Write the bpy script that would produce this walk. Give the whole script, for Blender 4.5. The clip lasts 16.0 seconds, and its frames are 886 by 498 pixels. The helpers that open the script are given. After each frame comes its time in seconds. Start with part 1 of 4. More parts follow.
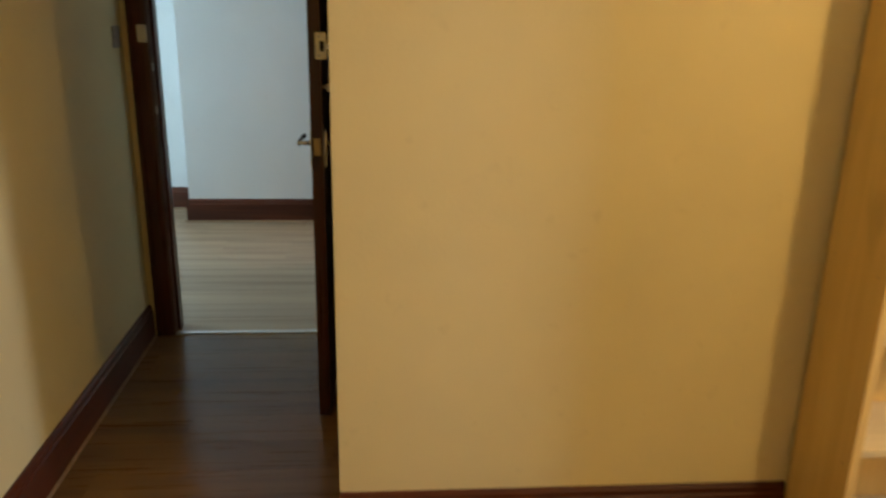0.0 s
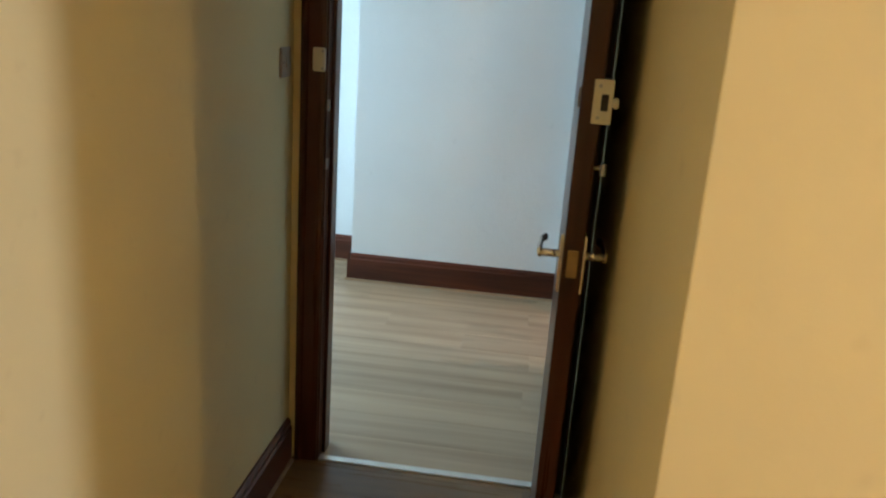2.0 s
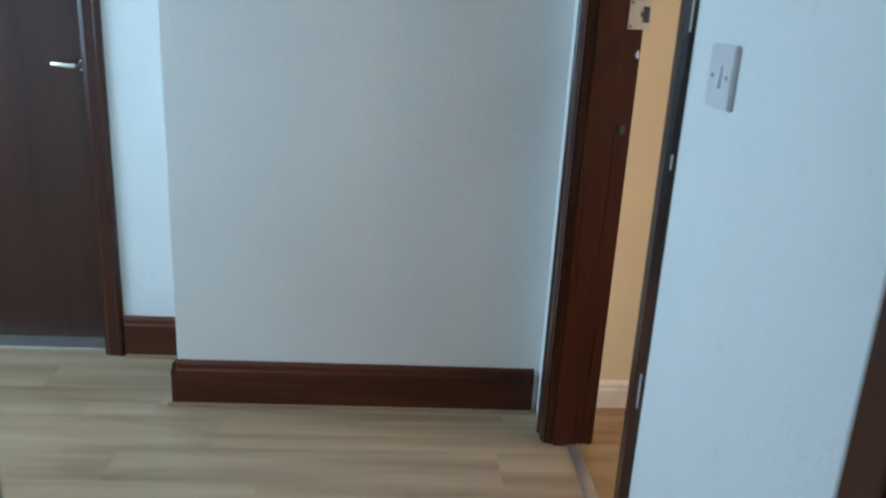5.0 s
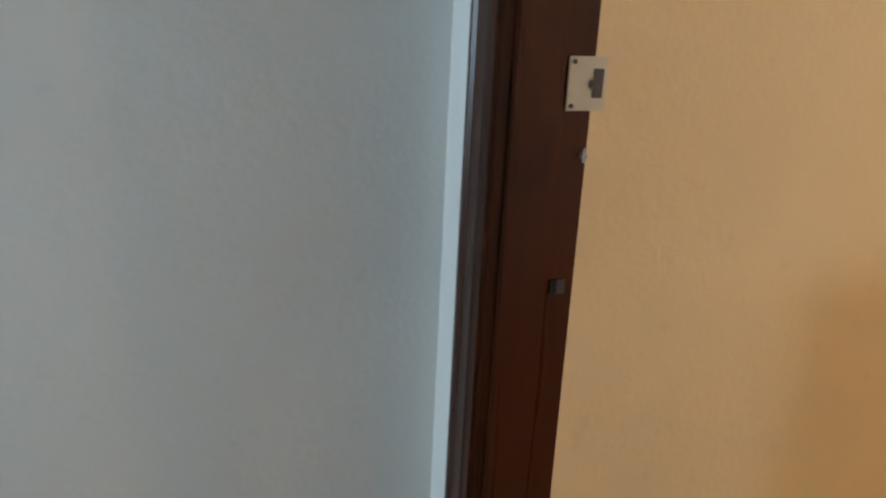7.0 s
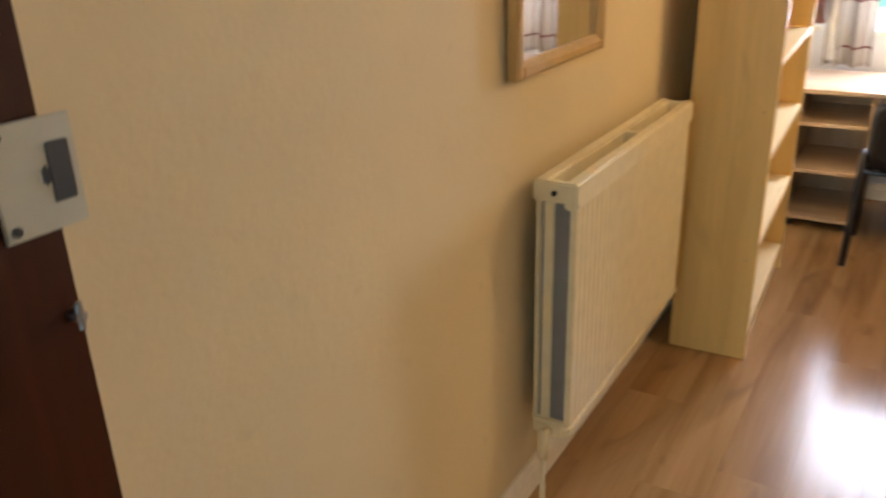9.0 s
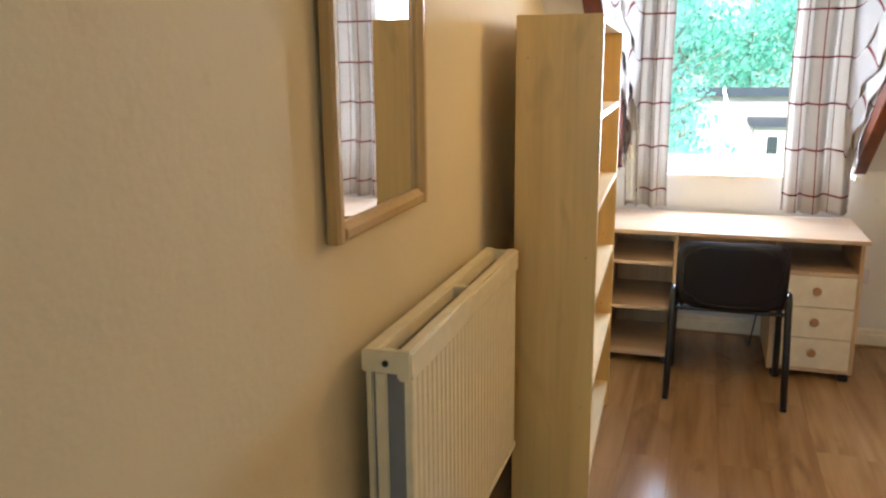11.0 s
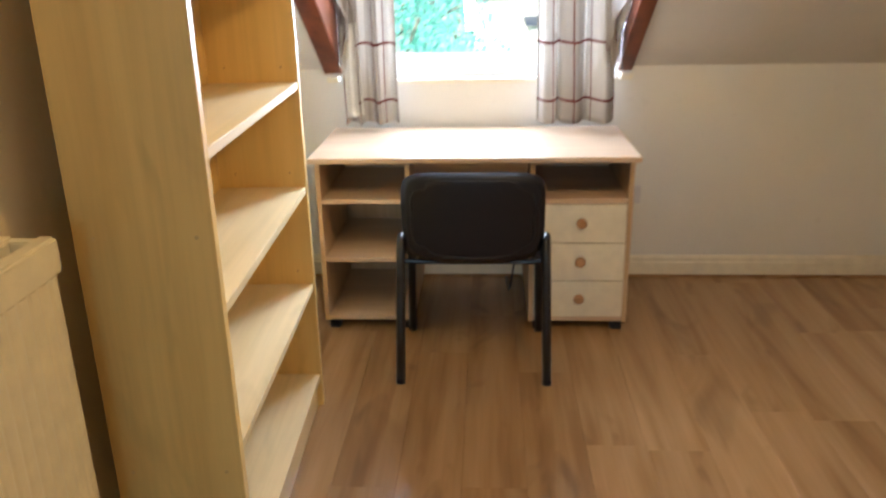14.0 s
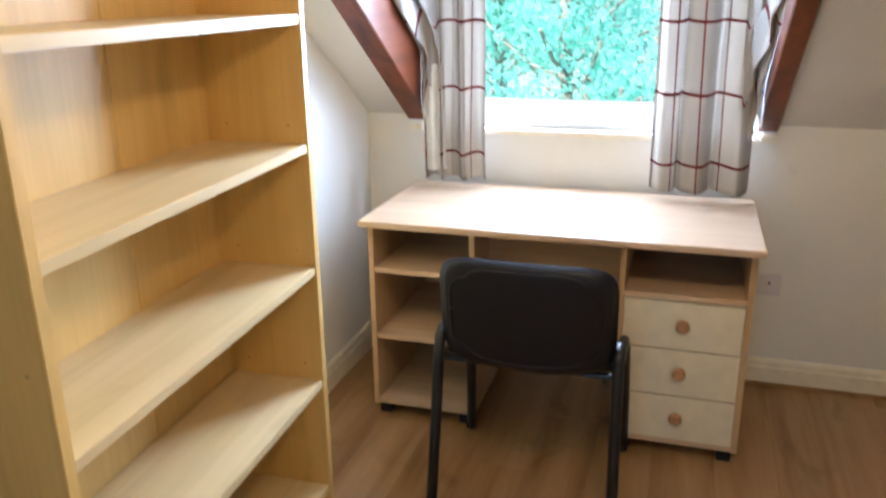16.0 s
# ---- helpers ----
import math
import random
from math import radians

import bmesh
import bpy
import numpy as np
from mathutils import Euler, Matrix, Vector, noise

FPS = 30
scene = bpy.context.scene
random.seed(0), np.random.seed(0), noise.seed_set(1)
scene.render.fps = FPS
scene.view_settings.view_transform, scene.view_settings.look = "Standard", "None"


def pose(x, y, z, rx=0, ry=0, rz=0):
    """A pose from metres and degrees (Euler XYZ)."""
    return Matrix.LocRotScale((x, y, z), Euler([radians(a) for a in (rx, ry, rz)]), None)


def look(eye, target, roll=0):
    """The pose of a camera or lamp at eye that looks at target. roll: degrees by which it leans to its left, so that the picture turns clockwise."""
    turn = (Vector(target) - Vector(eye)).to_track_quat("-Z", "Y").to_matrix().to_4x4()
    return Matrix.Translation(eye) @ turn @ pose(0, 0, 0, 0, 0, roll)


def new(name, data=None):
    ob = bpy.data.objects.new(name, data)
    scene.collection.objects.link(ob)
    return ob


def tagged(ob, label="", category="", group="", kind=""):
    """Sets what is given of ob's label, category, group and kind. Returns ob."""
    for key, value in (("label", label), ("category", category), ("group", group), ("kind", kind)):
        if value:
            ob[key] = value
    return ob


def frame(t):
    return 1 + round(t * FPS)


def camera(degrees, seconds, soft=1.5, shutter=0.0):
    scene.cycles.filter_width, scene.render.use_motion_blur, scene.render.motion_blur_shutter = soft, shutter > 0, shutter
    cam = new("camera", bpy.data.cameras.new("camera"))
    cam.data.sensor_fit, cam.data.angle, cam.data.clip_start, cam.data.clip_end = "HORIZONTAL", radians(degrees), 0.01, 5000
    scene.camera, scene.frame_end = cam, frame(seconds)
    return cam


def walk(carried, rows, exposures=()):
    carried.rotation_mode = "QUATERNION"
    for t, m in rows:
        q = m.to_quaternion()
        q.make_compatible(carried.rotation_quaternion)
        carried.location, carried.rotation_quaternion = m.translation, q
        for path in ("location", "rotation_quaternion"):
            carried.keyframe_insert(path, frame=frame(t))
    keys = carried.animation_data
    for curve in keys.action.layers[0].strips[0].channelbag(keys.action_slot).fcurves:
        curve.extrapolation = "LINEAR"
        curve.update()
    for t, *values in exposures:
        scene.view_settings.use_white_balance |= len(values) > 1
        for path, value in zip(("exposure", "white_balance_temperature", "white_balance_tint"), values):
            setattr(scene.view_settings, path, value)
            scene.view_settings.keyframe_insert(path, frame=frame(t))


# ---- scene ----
cam = camera(58.3, 16.0, soft=2.1, shutter=0.5)
PATH = [
    (0, (0.109, -5.679, 1.606), (0.255, -3.78, 0.995), 1.1),
    (0.5, (0.085, -5.415, 1.598), (0.015, -3.496, 1.039), 2.7),
    (1, (0.009, -5.147, 1.591), (-0.325, -3.256, 1.03), 3.2),
    (1.5, (-0.145, -4.86, 1.59), (-0.396, -2.954, 1.038), 2.9),
    (2, (-0.22, -4.523, 1.573), (-0.439, -2.615, 1.014), 4.0),
    (2.5, (-0.311, -4.191, 1.576), (-0.623, -2.303, 0.995), 2.7),
    (3, (-0.445, -3.858, 1.568), (-0.564, -1.965, 0.935), 2.6),
    (3.2, (-0.466, -3.722, 1.562), (-0.511, -1.832, 0.909), 3.2),
    (5.3, (-0.546, -2.363, 1.419), (-0.422, -0.456, 0.831), 3.2),
    (5.5, (-0.545, -2.228, 1.422), (-0.401, -0.317, 0.85), 3.4),
    (6, (-0.543, -1.911, 1.448), (-0.178, -0.018, 0.917), 4.6),
    (6.5, (-0.487, -1.611, 1.474), (0.024, 0.255, 0.966), 3.3),
    (7, (-0.467, -1.323, 1.539), (0.142, 0.471, 0.9), 2.7),
    (7.5, (-0.407, -1.171, 1.561), (0.467, 0.488, 0.866), 1.3),
    (8, (-0.294, -1.006, 1.538), (0.851, 0.483, 0.849), 1.1),
    (8.5, (-0.203, -0.894, 1.538), (1.131, 0.415, 0.827), -0.3),
    (9, (-0.188, -0.753, 1.557), (1.387, 0.218, 0.8), -1.8),
    (9.2, (-0.186, -0.71, 1.57), (1.453, 0.167, 0.831), -2.1),
    (11.3, (0.054, -0.637, 1.575), (1.93, -0.086, 1.154), -0.7),
    (11.5, (0.101, -0.62, 1.572), (1.994, -0.166, 1.114), -0.6),
    (12, (0.285, -0.621, 1.553), (2.201, -0.337, 1.053), -0.6),
    (12.5, (0.496, -0.667, 1.547), (2.413, -0.506, 1.003), 0.6),
    (13, (0.725, -0.706, 1.509), (2.645, -0.704, 0.95), 0.9),
    (13.5, (0.958, -0.758, 1.464), (2.868, -0.89, 0.888), 0.3),
    (14, (1.177, -0.875, 1.431), (3.058, -0.76, 0.761), -1.1),
    (14.5, (1.376, -0.938, 1.421), (3.22, -0.739, 0.673), -1.7),
    (15, (1.589, -1.026, 1.424), (3.419, -0.757, 0.662), -1.5),
    (15.5, (1.749, -1.134, 1.442), (3.556, -0.712, 0.695), -0.0),
    (16, (1.795, -1.201, 1.474), (3.611, -0.639, 0.852), -0.7),
]
walk(cam, [(t, look(eye, target, roll)) for t, eye, target, roll in PATH], exposures=[(0.0, 1.55, 7000, 8), (1.0, 1.85, 6700, 8), (2.0, 2.1, 6600, 8), (3.0, 2.1, 6600, 12), (5.5, 1.5, 6300, 10), (6.2, 1.35, 6500, 12), (7.0, 1.3, 7400, 16), (8.5, 1.25, 7300, 12), (9.2, 1.2, 6800, 9), (11.5, 0.9, 6300, 4), (12.5, 0.8, 6200, 4), (13.5, 0.95, 6200, 3), (14.5, 1.2, 6200, 3), (15.2, 1.15, 6200, 3), (16.0, 0.95, 5700, 2)])

# ---- world, sun, large lights ----
world = bpy.data.worlds.new("sky")
scene.world = world
world.use_nodes = True
wn = world.node_tree
wn.nodes.clear()
sky = wn.nodes.new("ShaderNodeTexSky")
sky.sky_type = "NISHITA"
sky.sun_disc = False
sky.sun_elevation = radians(40)
sky.sun_rotation = radians(-70)
wbg = wn.nodes.new("ShaderNodeBackground")
wbg.inputs["Strength"].default_value = 0.15
wout = wn.nodes.new("ShaderNodeOutputWorld")
wn.links.new(sky.outputs["Color"], wbg.inputs["Color"])
wn.links.new(wbg.outputs["Background"], wout.inputs["Surface"])


def lamp(name, kind, m, energy, color, size=0.1, size_y=0.0):
    data = bpy.data.lights.new(name, kind)
    data.energy, data.color = energy, color
    if kind == "AREA":
        data.shape, data.size, data.size_y = "RECTANGLE", size, size_y or size
    elif kind == "SUN":
        data.angle = radians(size)
    else:
        data.shadow_soft_size = size
    ob = new(name, data)
    ob.matrix_world = m
    return ob


WARM = (1.0, 0.655, 0.345)
DAY = (0.45, 0.72, 0.97)
lamp("sun", "SUN", look((-60, 25, 55), (0, 0, 0)), 5.0, (1.0, 0.95, 0.86), 0.6)
lamp("bedroom_bulb", "POINT", pose(2.74, -1.35, 1.98), 13.0, WARM, 0.045)
lamp("first_bedroom_bulb", "POINT", pose(1.78, -5.15, 2.0), 13.0, (1.0, 0.69, 0.30), 0.06)
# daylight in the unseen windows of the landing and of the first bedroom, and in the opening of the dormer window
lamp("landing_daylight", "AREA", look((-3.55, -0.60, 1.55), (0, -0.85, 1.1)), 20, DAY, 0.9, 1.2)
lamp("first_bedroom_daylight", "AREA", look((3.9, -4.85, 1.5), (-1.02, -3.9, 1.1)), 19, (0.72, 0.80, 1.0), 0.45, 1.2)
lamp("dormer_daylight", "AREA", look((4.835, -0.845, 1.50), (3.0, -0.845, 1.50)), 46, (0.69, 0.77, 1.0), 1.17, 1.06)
# extra lamp added in the dormer opening to brighten the bookcase's back
side = lamp("bookcase_fill", "AREA", look((4.80, -0.90, 1.55), (3.15, 0.0, 1.25)), 5.5, (0.69, 0.79, 1.0), 0.36, 0.80)
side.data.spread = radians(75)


# ---- materials ----
def material(name, rough=0.6, metal=0.0, spec=0.5):
    m = bpy.data.materials.new(name)
    m.use_nodes = True
    b = m.node_tree.nodes["Principled BSDF"]
    b.inputs["Roughness"].default_value = rough
    b.inputs["Metallic"].default_value = metal
    b.inputs["Specular IOR Level"].default_value = spec
    return m, m.node_tree, b


def node(nt, kind, **values):
    n = nt.nodes.new(kind)
    for key, value in values.items():
        n.inputs[key].default_value = value
    return n


def coords(nt, scale, object_random=0.0):
    tc = nt.nodes.new("ShaderNodeTexCoord")
    mp = nt.nodes.new("ShaderNodeMapping")
    mp.inputs["Scale"].default_value = scale
    src = tc.outputs["Object"]
    if object_random:
        info = nt.nodes.new("ShaderNodeObjectInfo")
        mul = nt.nodes.new("ShaderNodeMath")
        mul.operation = "MULTIPLY"
        mul.inputs[1].default_value = object_random
        nt.links.new(info.outputs["Random"], mul.inputs[0])
        add = nt.nodes.new("ShaderNodeVectorMath")
        nt.links.new(tc.outputs["Object"], add.inputs[0])
        nt.links.new(mul.outputs[0], add.inputs[1])
        src = add.outputs[0]
    nt.links.new(src, mp.inputs["Vector"])
    return mp.outputs["Vector"]


def ramp(nt, fac, stops):
    r = nt.nodes.new("ShaderNodeValToRGB")
    while len(r.color_ramp.elements) < len(stops):
        r.color_ramp.elements.new(0.5)
    for e, (p, c) in zip(r.color_ramp.elements, stops):
        e.position, e.color = p, (*c, 1)
    nt.links.new(fac, r.inputs["Fac"])
    return r.outputs["Color"]


def blend(nt, fac, a, b, mode="MIX"):
    mx = nt.nodes.new("ShaderNodeMix")
    mx.data_type, mx.blend_type = "RGBA", mode
    if isinstance(fac, float):
        mx.inputs[0].default_value = fac
    else:
        nt.links.new(fac, mx.inputs[0])
    nt.links.new(a, mx.inputs[6])
    nt.links.new(b, mx.inputs[7])
    return mx.outputs[2]


def relief(nt, b, height, strength, distance):
    bp = nt.nodes.new("ShaderNodeBump")
    bp.inputs["Strength"].default_value = strength
    bp.inputs["Distance"].default_value = distance
    nt.links.new(height, bp.inputs["Height"])
    nt.links.new(bp.outputs["Normal"], b.inputs["Normal"])


def painted_wall(name, color, rough=0.75, lumps=0.5):
    m, nt, b = material(name, rough, spec=0.3)
    v = coords(nt, (1, 1, 1))
    broad = node(nt, "ShaderNodeTexNoise", Scale=1.3, Detail=3.0)
    fine = node(nt, "ShaderNodeTexNoise", Scale=70.0, Detail=4.0, Roughness=0.6)
    specks = node(nt, "ShaderNodeTexNoise", Scale=16.0, Detail=2.0)
    for n in (broad, fine, specks):
        nt.links.new(v, n.inputs["Vector"])
    c = Vector(color)
    base = ramp(nt, broad.outputs["Fac"], [(0.3, c * 0.94), (0.7, c * 1.03)])
    marks = ramp(nt, specks.outputs["Fac"], [(0.22, (0.95, 0.945, 0.94)), (0.34, (1, 1, 1))])
    nt.links.new(blend(nt, 1.0, base, marks, "MULTIPLY"), b.inputs["Base Color"])
    relief(nt, b, blend(nt, 0.6, fine.outputs["Color"], specks.outputs["Color"]), lumps, 0.008)
    return m


def wood(name, dark, light, axis, rough=0.45, scale=1.0, streak=0.5, coat=0.0, spread=0.0, knots=0.0, cross=14.0, detail=6.0):
    """Wood whose grain runs along the axis (0, 1, 2)."""
    m, nt, b = material(name, rough, spec=0.4)
    s = [cross * scale] * 3
    s[axis] = 0.9 * scale
    v = coords(nt, s, 37.0 if spread else 0.0)
    grain = node(nt, "ShaderNodeTexNoise", Scale=1.0, Detail=detail, Roughness=0.55, Distortion=0.1 * detail)
    nt.links.new(v, grain.inputs["Vector"])
    s2 = [90.0 * scale] * 3
    s2[axis] = 3.0 * scale
    v2 = coords(nt, s2, 11.0 if spread else 0.0)
    pores = node(nt, "ShaderNodeTexNoise", Scale=1.0, Detail=3.0)
    nt.links.new(v2, pores.inputs["Vector"])
    d, l = Vector(dark), Vector(light)
    base = ramp(nt, grain.outputs["Fac"], [(0.28, d), (0.5, d.lerp(l, 0.6)), (0.72, l)])
    fine = ramp(nt, pores.outputs["Fac"], [(0.3, (1 - 0.35 * streak,) * 3), (0.6, (1, 1, 1))])
    col = blend(nt, 1.0, base, fine, "MULTIPLY")
    if knots:
        s3 = [5.0] * 3
        s3[axis] = 1.7
        v3 = coords(nt, s3, 19.0 if spread else 0.0)
        kn = node(nt, "ShaderNodeTexNoise", Scale=1.0, Detail=2.0, Distortion=1.5)
        nt.links.new(v3, kn.inputs["Vector"])
        col = blend(nt, 1.0, col, ramp(nt, kn.outputs["Fac"], [(0.27, (1 - knots,) * 3), (0.4, (1, 1, 1))]), "MULTIPLY")
    if spread:
        info = nt.nodes.new("ShaderNodeObjectInfo")
        tone = ramp(nt, info.outputs["Random"], [(0.0, (1 - spread,) * 3), (1.0, (1 + spread * 0.5, 1 + spread * 0.45, 1 + spread * 0.35))])
        col = blend(nt, 1.0, col, tone, "MULTIPLY")
    nt.links.new(col, b.inputs["Base Color"])
    rr = nt.nodes.new("ShaderNodeMapRange")
    rr.inputs["To Min"].default_value, rr.inputs["To Max"].default_value = rough * 0.85, rough * 1.2
    nt.links.new(pores.outputs["Fac"], rr.inputs["Value"])
    nt.links.new(rr.outputs["Result"], b.inputs["Roughness"])
    b.inputs["Coat Weight"].default_value = coat
    b.inputs["Coat Roughness"].default_value = 0.12
    relief(nt, b, pores.outputs["Fac"], 0.08, 0.001)
    return m


def plain(name, color, rough=0.5, metal=0.0, vary=0.06, scale=20.0, spec=0.5):
    m, nt, b = material(name, rough, metal, spec)
    n = node(nt, "ShaderNodeTexNoise", Scale=scale, Detail=4.0)
    nt.links.new(coords(nt, (1, 1, 1)), n.inputs["Vector"])
    c = Vector(color)
    nt.links.new(ramp(nt, n.outputs["Fac"], [(0.3, c * (1 - vary)), (0.7, c * (1 + vary))]), b.inputs["Base Color"])
    relief(nt, b, n.outputs["Fac"], 0.05, 0.001)
    return m


CREAM = painted_wall("cream_wall_paint", (0.83, 0.695, 0.425), lumps=0.35)
OFFWHITE = painted_wall("off_white_wall_paint", (0.78, 0.765, 0.72))
YELLOW = painted_wall("yellow_cream_wall_paint", (0.80, 0.68, 0.38), lumps=0.28)
WHITE_WALL = painted_wall("white_wall_paint", (0.80, 0.80, 0.78))
CEILING = painted_wall("ceiling_paint", (0.74, 0.72, 0.67), lumps=0.8)
CREAM_TRIM = plain("cream_gloss_paint", (0.80, 0.74, 0.60), 0.35)
MAHOGANY_Z = wood("mahogany_upright", (0.024, 0.006, 0.003), (0.085, 0.020, 0.008), 2, 0.28, 0.7, knots=0.85)
MAHOGANY_X = wood("mahogany_lengthwise_x", (0.035, 0.008, 0.004), (0.13, 0.032, 0.013), 0, 0.32, 0.7)
MAHOGANY_Y = wood("mahogany_lengthwise_y", (0.035, 0.008, 0.004), (0.13, 0.032, 0.013), 1, 0.32, 0.7)
DOOR_BROWN = wood("dark_brown_door_veneer", (0.030, 0.011, 0.008), (0.066, 0.025, 0.017), 2, 0.30, 0.5, 0.3, knots=0.35)
BEAM_WOOD = wood("stained_beam", (0.06, 0.013, 0.006), (0.23, 0.065, 0.026), 0, 0.30, 0.6, knots=0.5)
LAMINATE = wood("oak_laminate", (0.235, 0.126, 0.048), (0.415, 0.250, 0.116), 0, 0.19, 0.9, 0.2, coat=0.0, spread=0.02, knots=0.25, cross=10.0, detail=3.0)
LAMINATE_PALE = wood("pale_oak_laminate", (0.32, 0.205, 0.12), (0.50, 0.355, 0.225), 0, 0.32, 0.75, 0.2, coat=0.05, spread=0.08, knots=0.15, cross=16.0, detail=2.0)
LAMINATE_BROWN = wood("brown_laminate", (0.15, 0.074, 0.024), (0.25, 0.134, 0.050), 0, 0.28, 0.75, 0.12, coat=0.1, spread=0.08, knots=0.1, cross=14.0, detail=2.0)
MAPLE_Z = wood("maple_veneer_upright", (0.64, 0.415, 0.135), (0.78, 0.54, 0.195), 2, 0.42, 0.8, 0.2, knots=0.16)
MAPLE_X = wood("maple_veneer_lengthwise", (0.62, 0.472, 0.235), (0.75, 0.59, 0.33), 0, 0.40, 0.7, 0.18, knots=0.12)
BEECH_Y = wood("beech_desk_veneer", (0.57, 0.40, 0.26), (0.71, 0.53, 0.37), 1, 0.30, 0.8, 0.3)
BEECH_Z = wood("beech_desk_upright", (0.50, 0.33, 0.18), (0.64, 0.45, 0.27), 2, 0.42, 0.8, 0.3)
PINE_FRAME = wood("pine_mirror_frame", (0.54, 0.35, 0.13), (0.67, 0.46, 0.20), 2, 0.4, 0.9, 0.3)
IVORY = plain("ivory_drawer_front", (0.78, 0.71, 0.56), 0.4)
WHITE_FRONT = plain("white_drawer_front", (0.78, 0.76, 0.70), 0.42)
KNOB = wood("beech_knob", (0.36, 0.18, 0.08), (0.52, 0.29, 0.14), 0, 0.4)
RADIATOR = plain("cream_radiator_enamel", (0.80, 0.70, 0.45), 0.32)
RADIATOR_SHADE = plain("radiator_gap_shade", (0.22, 0.22, 0.21), 0.5)
BLACK_PLASTIC = plain("black_plastic", (0.010, 0.010, 0.014), 0.42, spec=0.35)
BLACK_FABRIC = plain("black_fabric", (0.010, 0.010, 0.012), 0.9, vary=0.3, scale=300.0, spec=0.2)
BLACK_METAL = plain("black_enamel_tube", (0.010, 0.010, 0.012), 0.3)
WHITE_PLASTIC = plain("white_plastic", (0.80, 0.80, 0.80), 0.3)
LOCK_CREAM = plain("cream_lock_enamel", (0.70, 0.66, 0.52), 0.35)
CHROME = plain("chrome", (0.75, 0.74, 0.72), 0.22, 1.0)
STEEL = plain("brushed_steel", (0.45, 0.45, 0.44), 0.35, 1.0)
BRASS = plain("worn_brass", (0.34, 0.25, 0.13), 0.4, 1.0, vary=0.25)
DARK = plain("dark_recess", (0.012, 0.010, 0.009), 0.7)
SWITCH_WHITE = plain("white_switch_plastic", (0.66, 0.64, 0.66), 0.35)
BEIGE = plain("beige_plastic", (0.42, 0.36, 0.29), 0.4)
SLOT = plain("dull_steel", (0.10, 0.11, 0.12), 0.4, 0.6)
UPVC = plain("white_window_frame", (0.82, 0.83, 0.84), 0.3)
ALUMINIUM = plain("aluminium_strip", (0.70, 0.69, 0.66), 0.35, 0.9)


def make_mirror_glass():
    m, nt, b = material("mirror_silvering", 0.02, 1.0)
    b.inputs["Base Color"].default_value = (0.9, 0.9, 0.9, 1)
    return m


def make_glass():
    m, nt, b = material("window_glass", 0.0)
    b.inputs["Base Color"].default_value = (1, 1, 1, 1)
    b.inputs["Transmission Weight"].default_value = 1.0
    b.inputs["IOR"].default_value = 1.05
    return m


MIRROR = make_mirror_glass()
GLASS = make_glass()


# ---- mesh helpers ----
def box(bm, x0, x1, y0, y1, z0, z1, bevel=0.0):
    r = bmesh.ops.create_cube(bm, size=1.0, matrix=Matrix.Translation(((x0 + x1) / 2, (y0 + y1) / 2, (z0 + z1) / 2)) @ Matrix.Diagonal((x1 - x0, y1 - y0, z1 - z0, 1)))
    if bevel:
        edges = {e for v in r["verts"] for e in v.link_edges}
        bmesh.ops.bevel(bm, geom=list(edges), offset=bevel, segments=2, affect="EDGES")
    return bm


def boxes(*rows, bevel=0.0):
    bm = bmesh.new()
    for row in rows:
        box(bm, *row, bevel=bevel)
    return bm


def rod(bm, a, b, r0, r1=None, sides=16):
    a, b = Vector(a), Vector(b)
    d = b - a
    m = Matrix.Translation((a + b) / 2) @ d.to_track_quat("Z", "Y").to_matrix().to_4x4()
    bmesh.ops.create_cone(bm, cap_ends=True, segments=sides, radius1=r0, radius2=r0 if r1 is None else r1, depth=d.length, matrix=m)
    return bm


def sweep(bm, points, rx, ry, sides=12, side=(0, 1, 0)):
    """A tube of oval section along a path of points."""
    pts = [Vector(p) for p in points]
    rings = []
    for i, p in enumerate(pts):
        t = (pts[min(i + 1, len(pts) - 1)] - pts[max(i - 1, 0)]).normalized()
        s = Vector(side)
        s = (s - t * s.dot(t)).normalized()
        u = t.cross(s)
        rings.append([bm.verts.new(p + s * rx * math.cos(k * math.tau / sides) + u * ry * math.sin(k * math.tau / sides)) for k in range(sides)])
    for a, b in zip(rings, rings[1:]):
        for k in range(sides):
            bm.faces.new((a[k], a[(k + 1) % sides], b[(k + 1) % sides], b[k]))
    bm.faces.new(rings[0])
    bm.faces.new(rings[-1][::-1])
    return bm


def profile(bm, outline, axis, lo, hi):
    """An outline of (a, b) pairs drawn out along the axis from lo to hi; a and b are the other two axes in order."""
    ends = []
    for w in (lo, hi):
        row = []
        for a, b in outline:
            co = [a, b]
            co.insert(axis, w)
            row.append(bm.verts.new(co))
        ends.append(row)
    n = len(outline)
    for k in range(n):
        bm.faces.new((ends[0][k], ends[0][(k + 1) % n], ends[1][(k + 1) % n], ends[1][k]))
    bm.faces.new(ends[0][::-1])
    bm.faces.new(ends[1])
    return bm


def mesh(name, bm, mat, smooth=False):
    bmesh.ops.recalc_face_normals(bm, faces=bm.faces)
    me = bpy.data.meshes.new(name)
    bm.to_mesh(me)
    bm.free()
    me.materials.append(mat)
    if smooth:
        for p in me.polygons:
            p.use_smooth = True
    return me


def part(name, bm, mat, parent, label="", smooth=False):
    ob = new(name, mesh(name, bm, mat, smooth))
    ob.parent = parent
    if label:
        tagged(ob, label)
    return ob


def thing(name, label, category, group="", kind=""):
    return tagged(new(name), label, category, group, kind)


def structure(name, bm, mat, label, category):
    return tagged(new(name, mesh(name, bm, mat)), label, category, kind="structure")


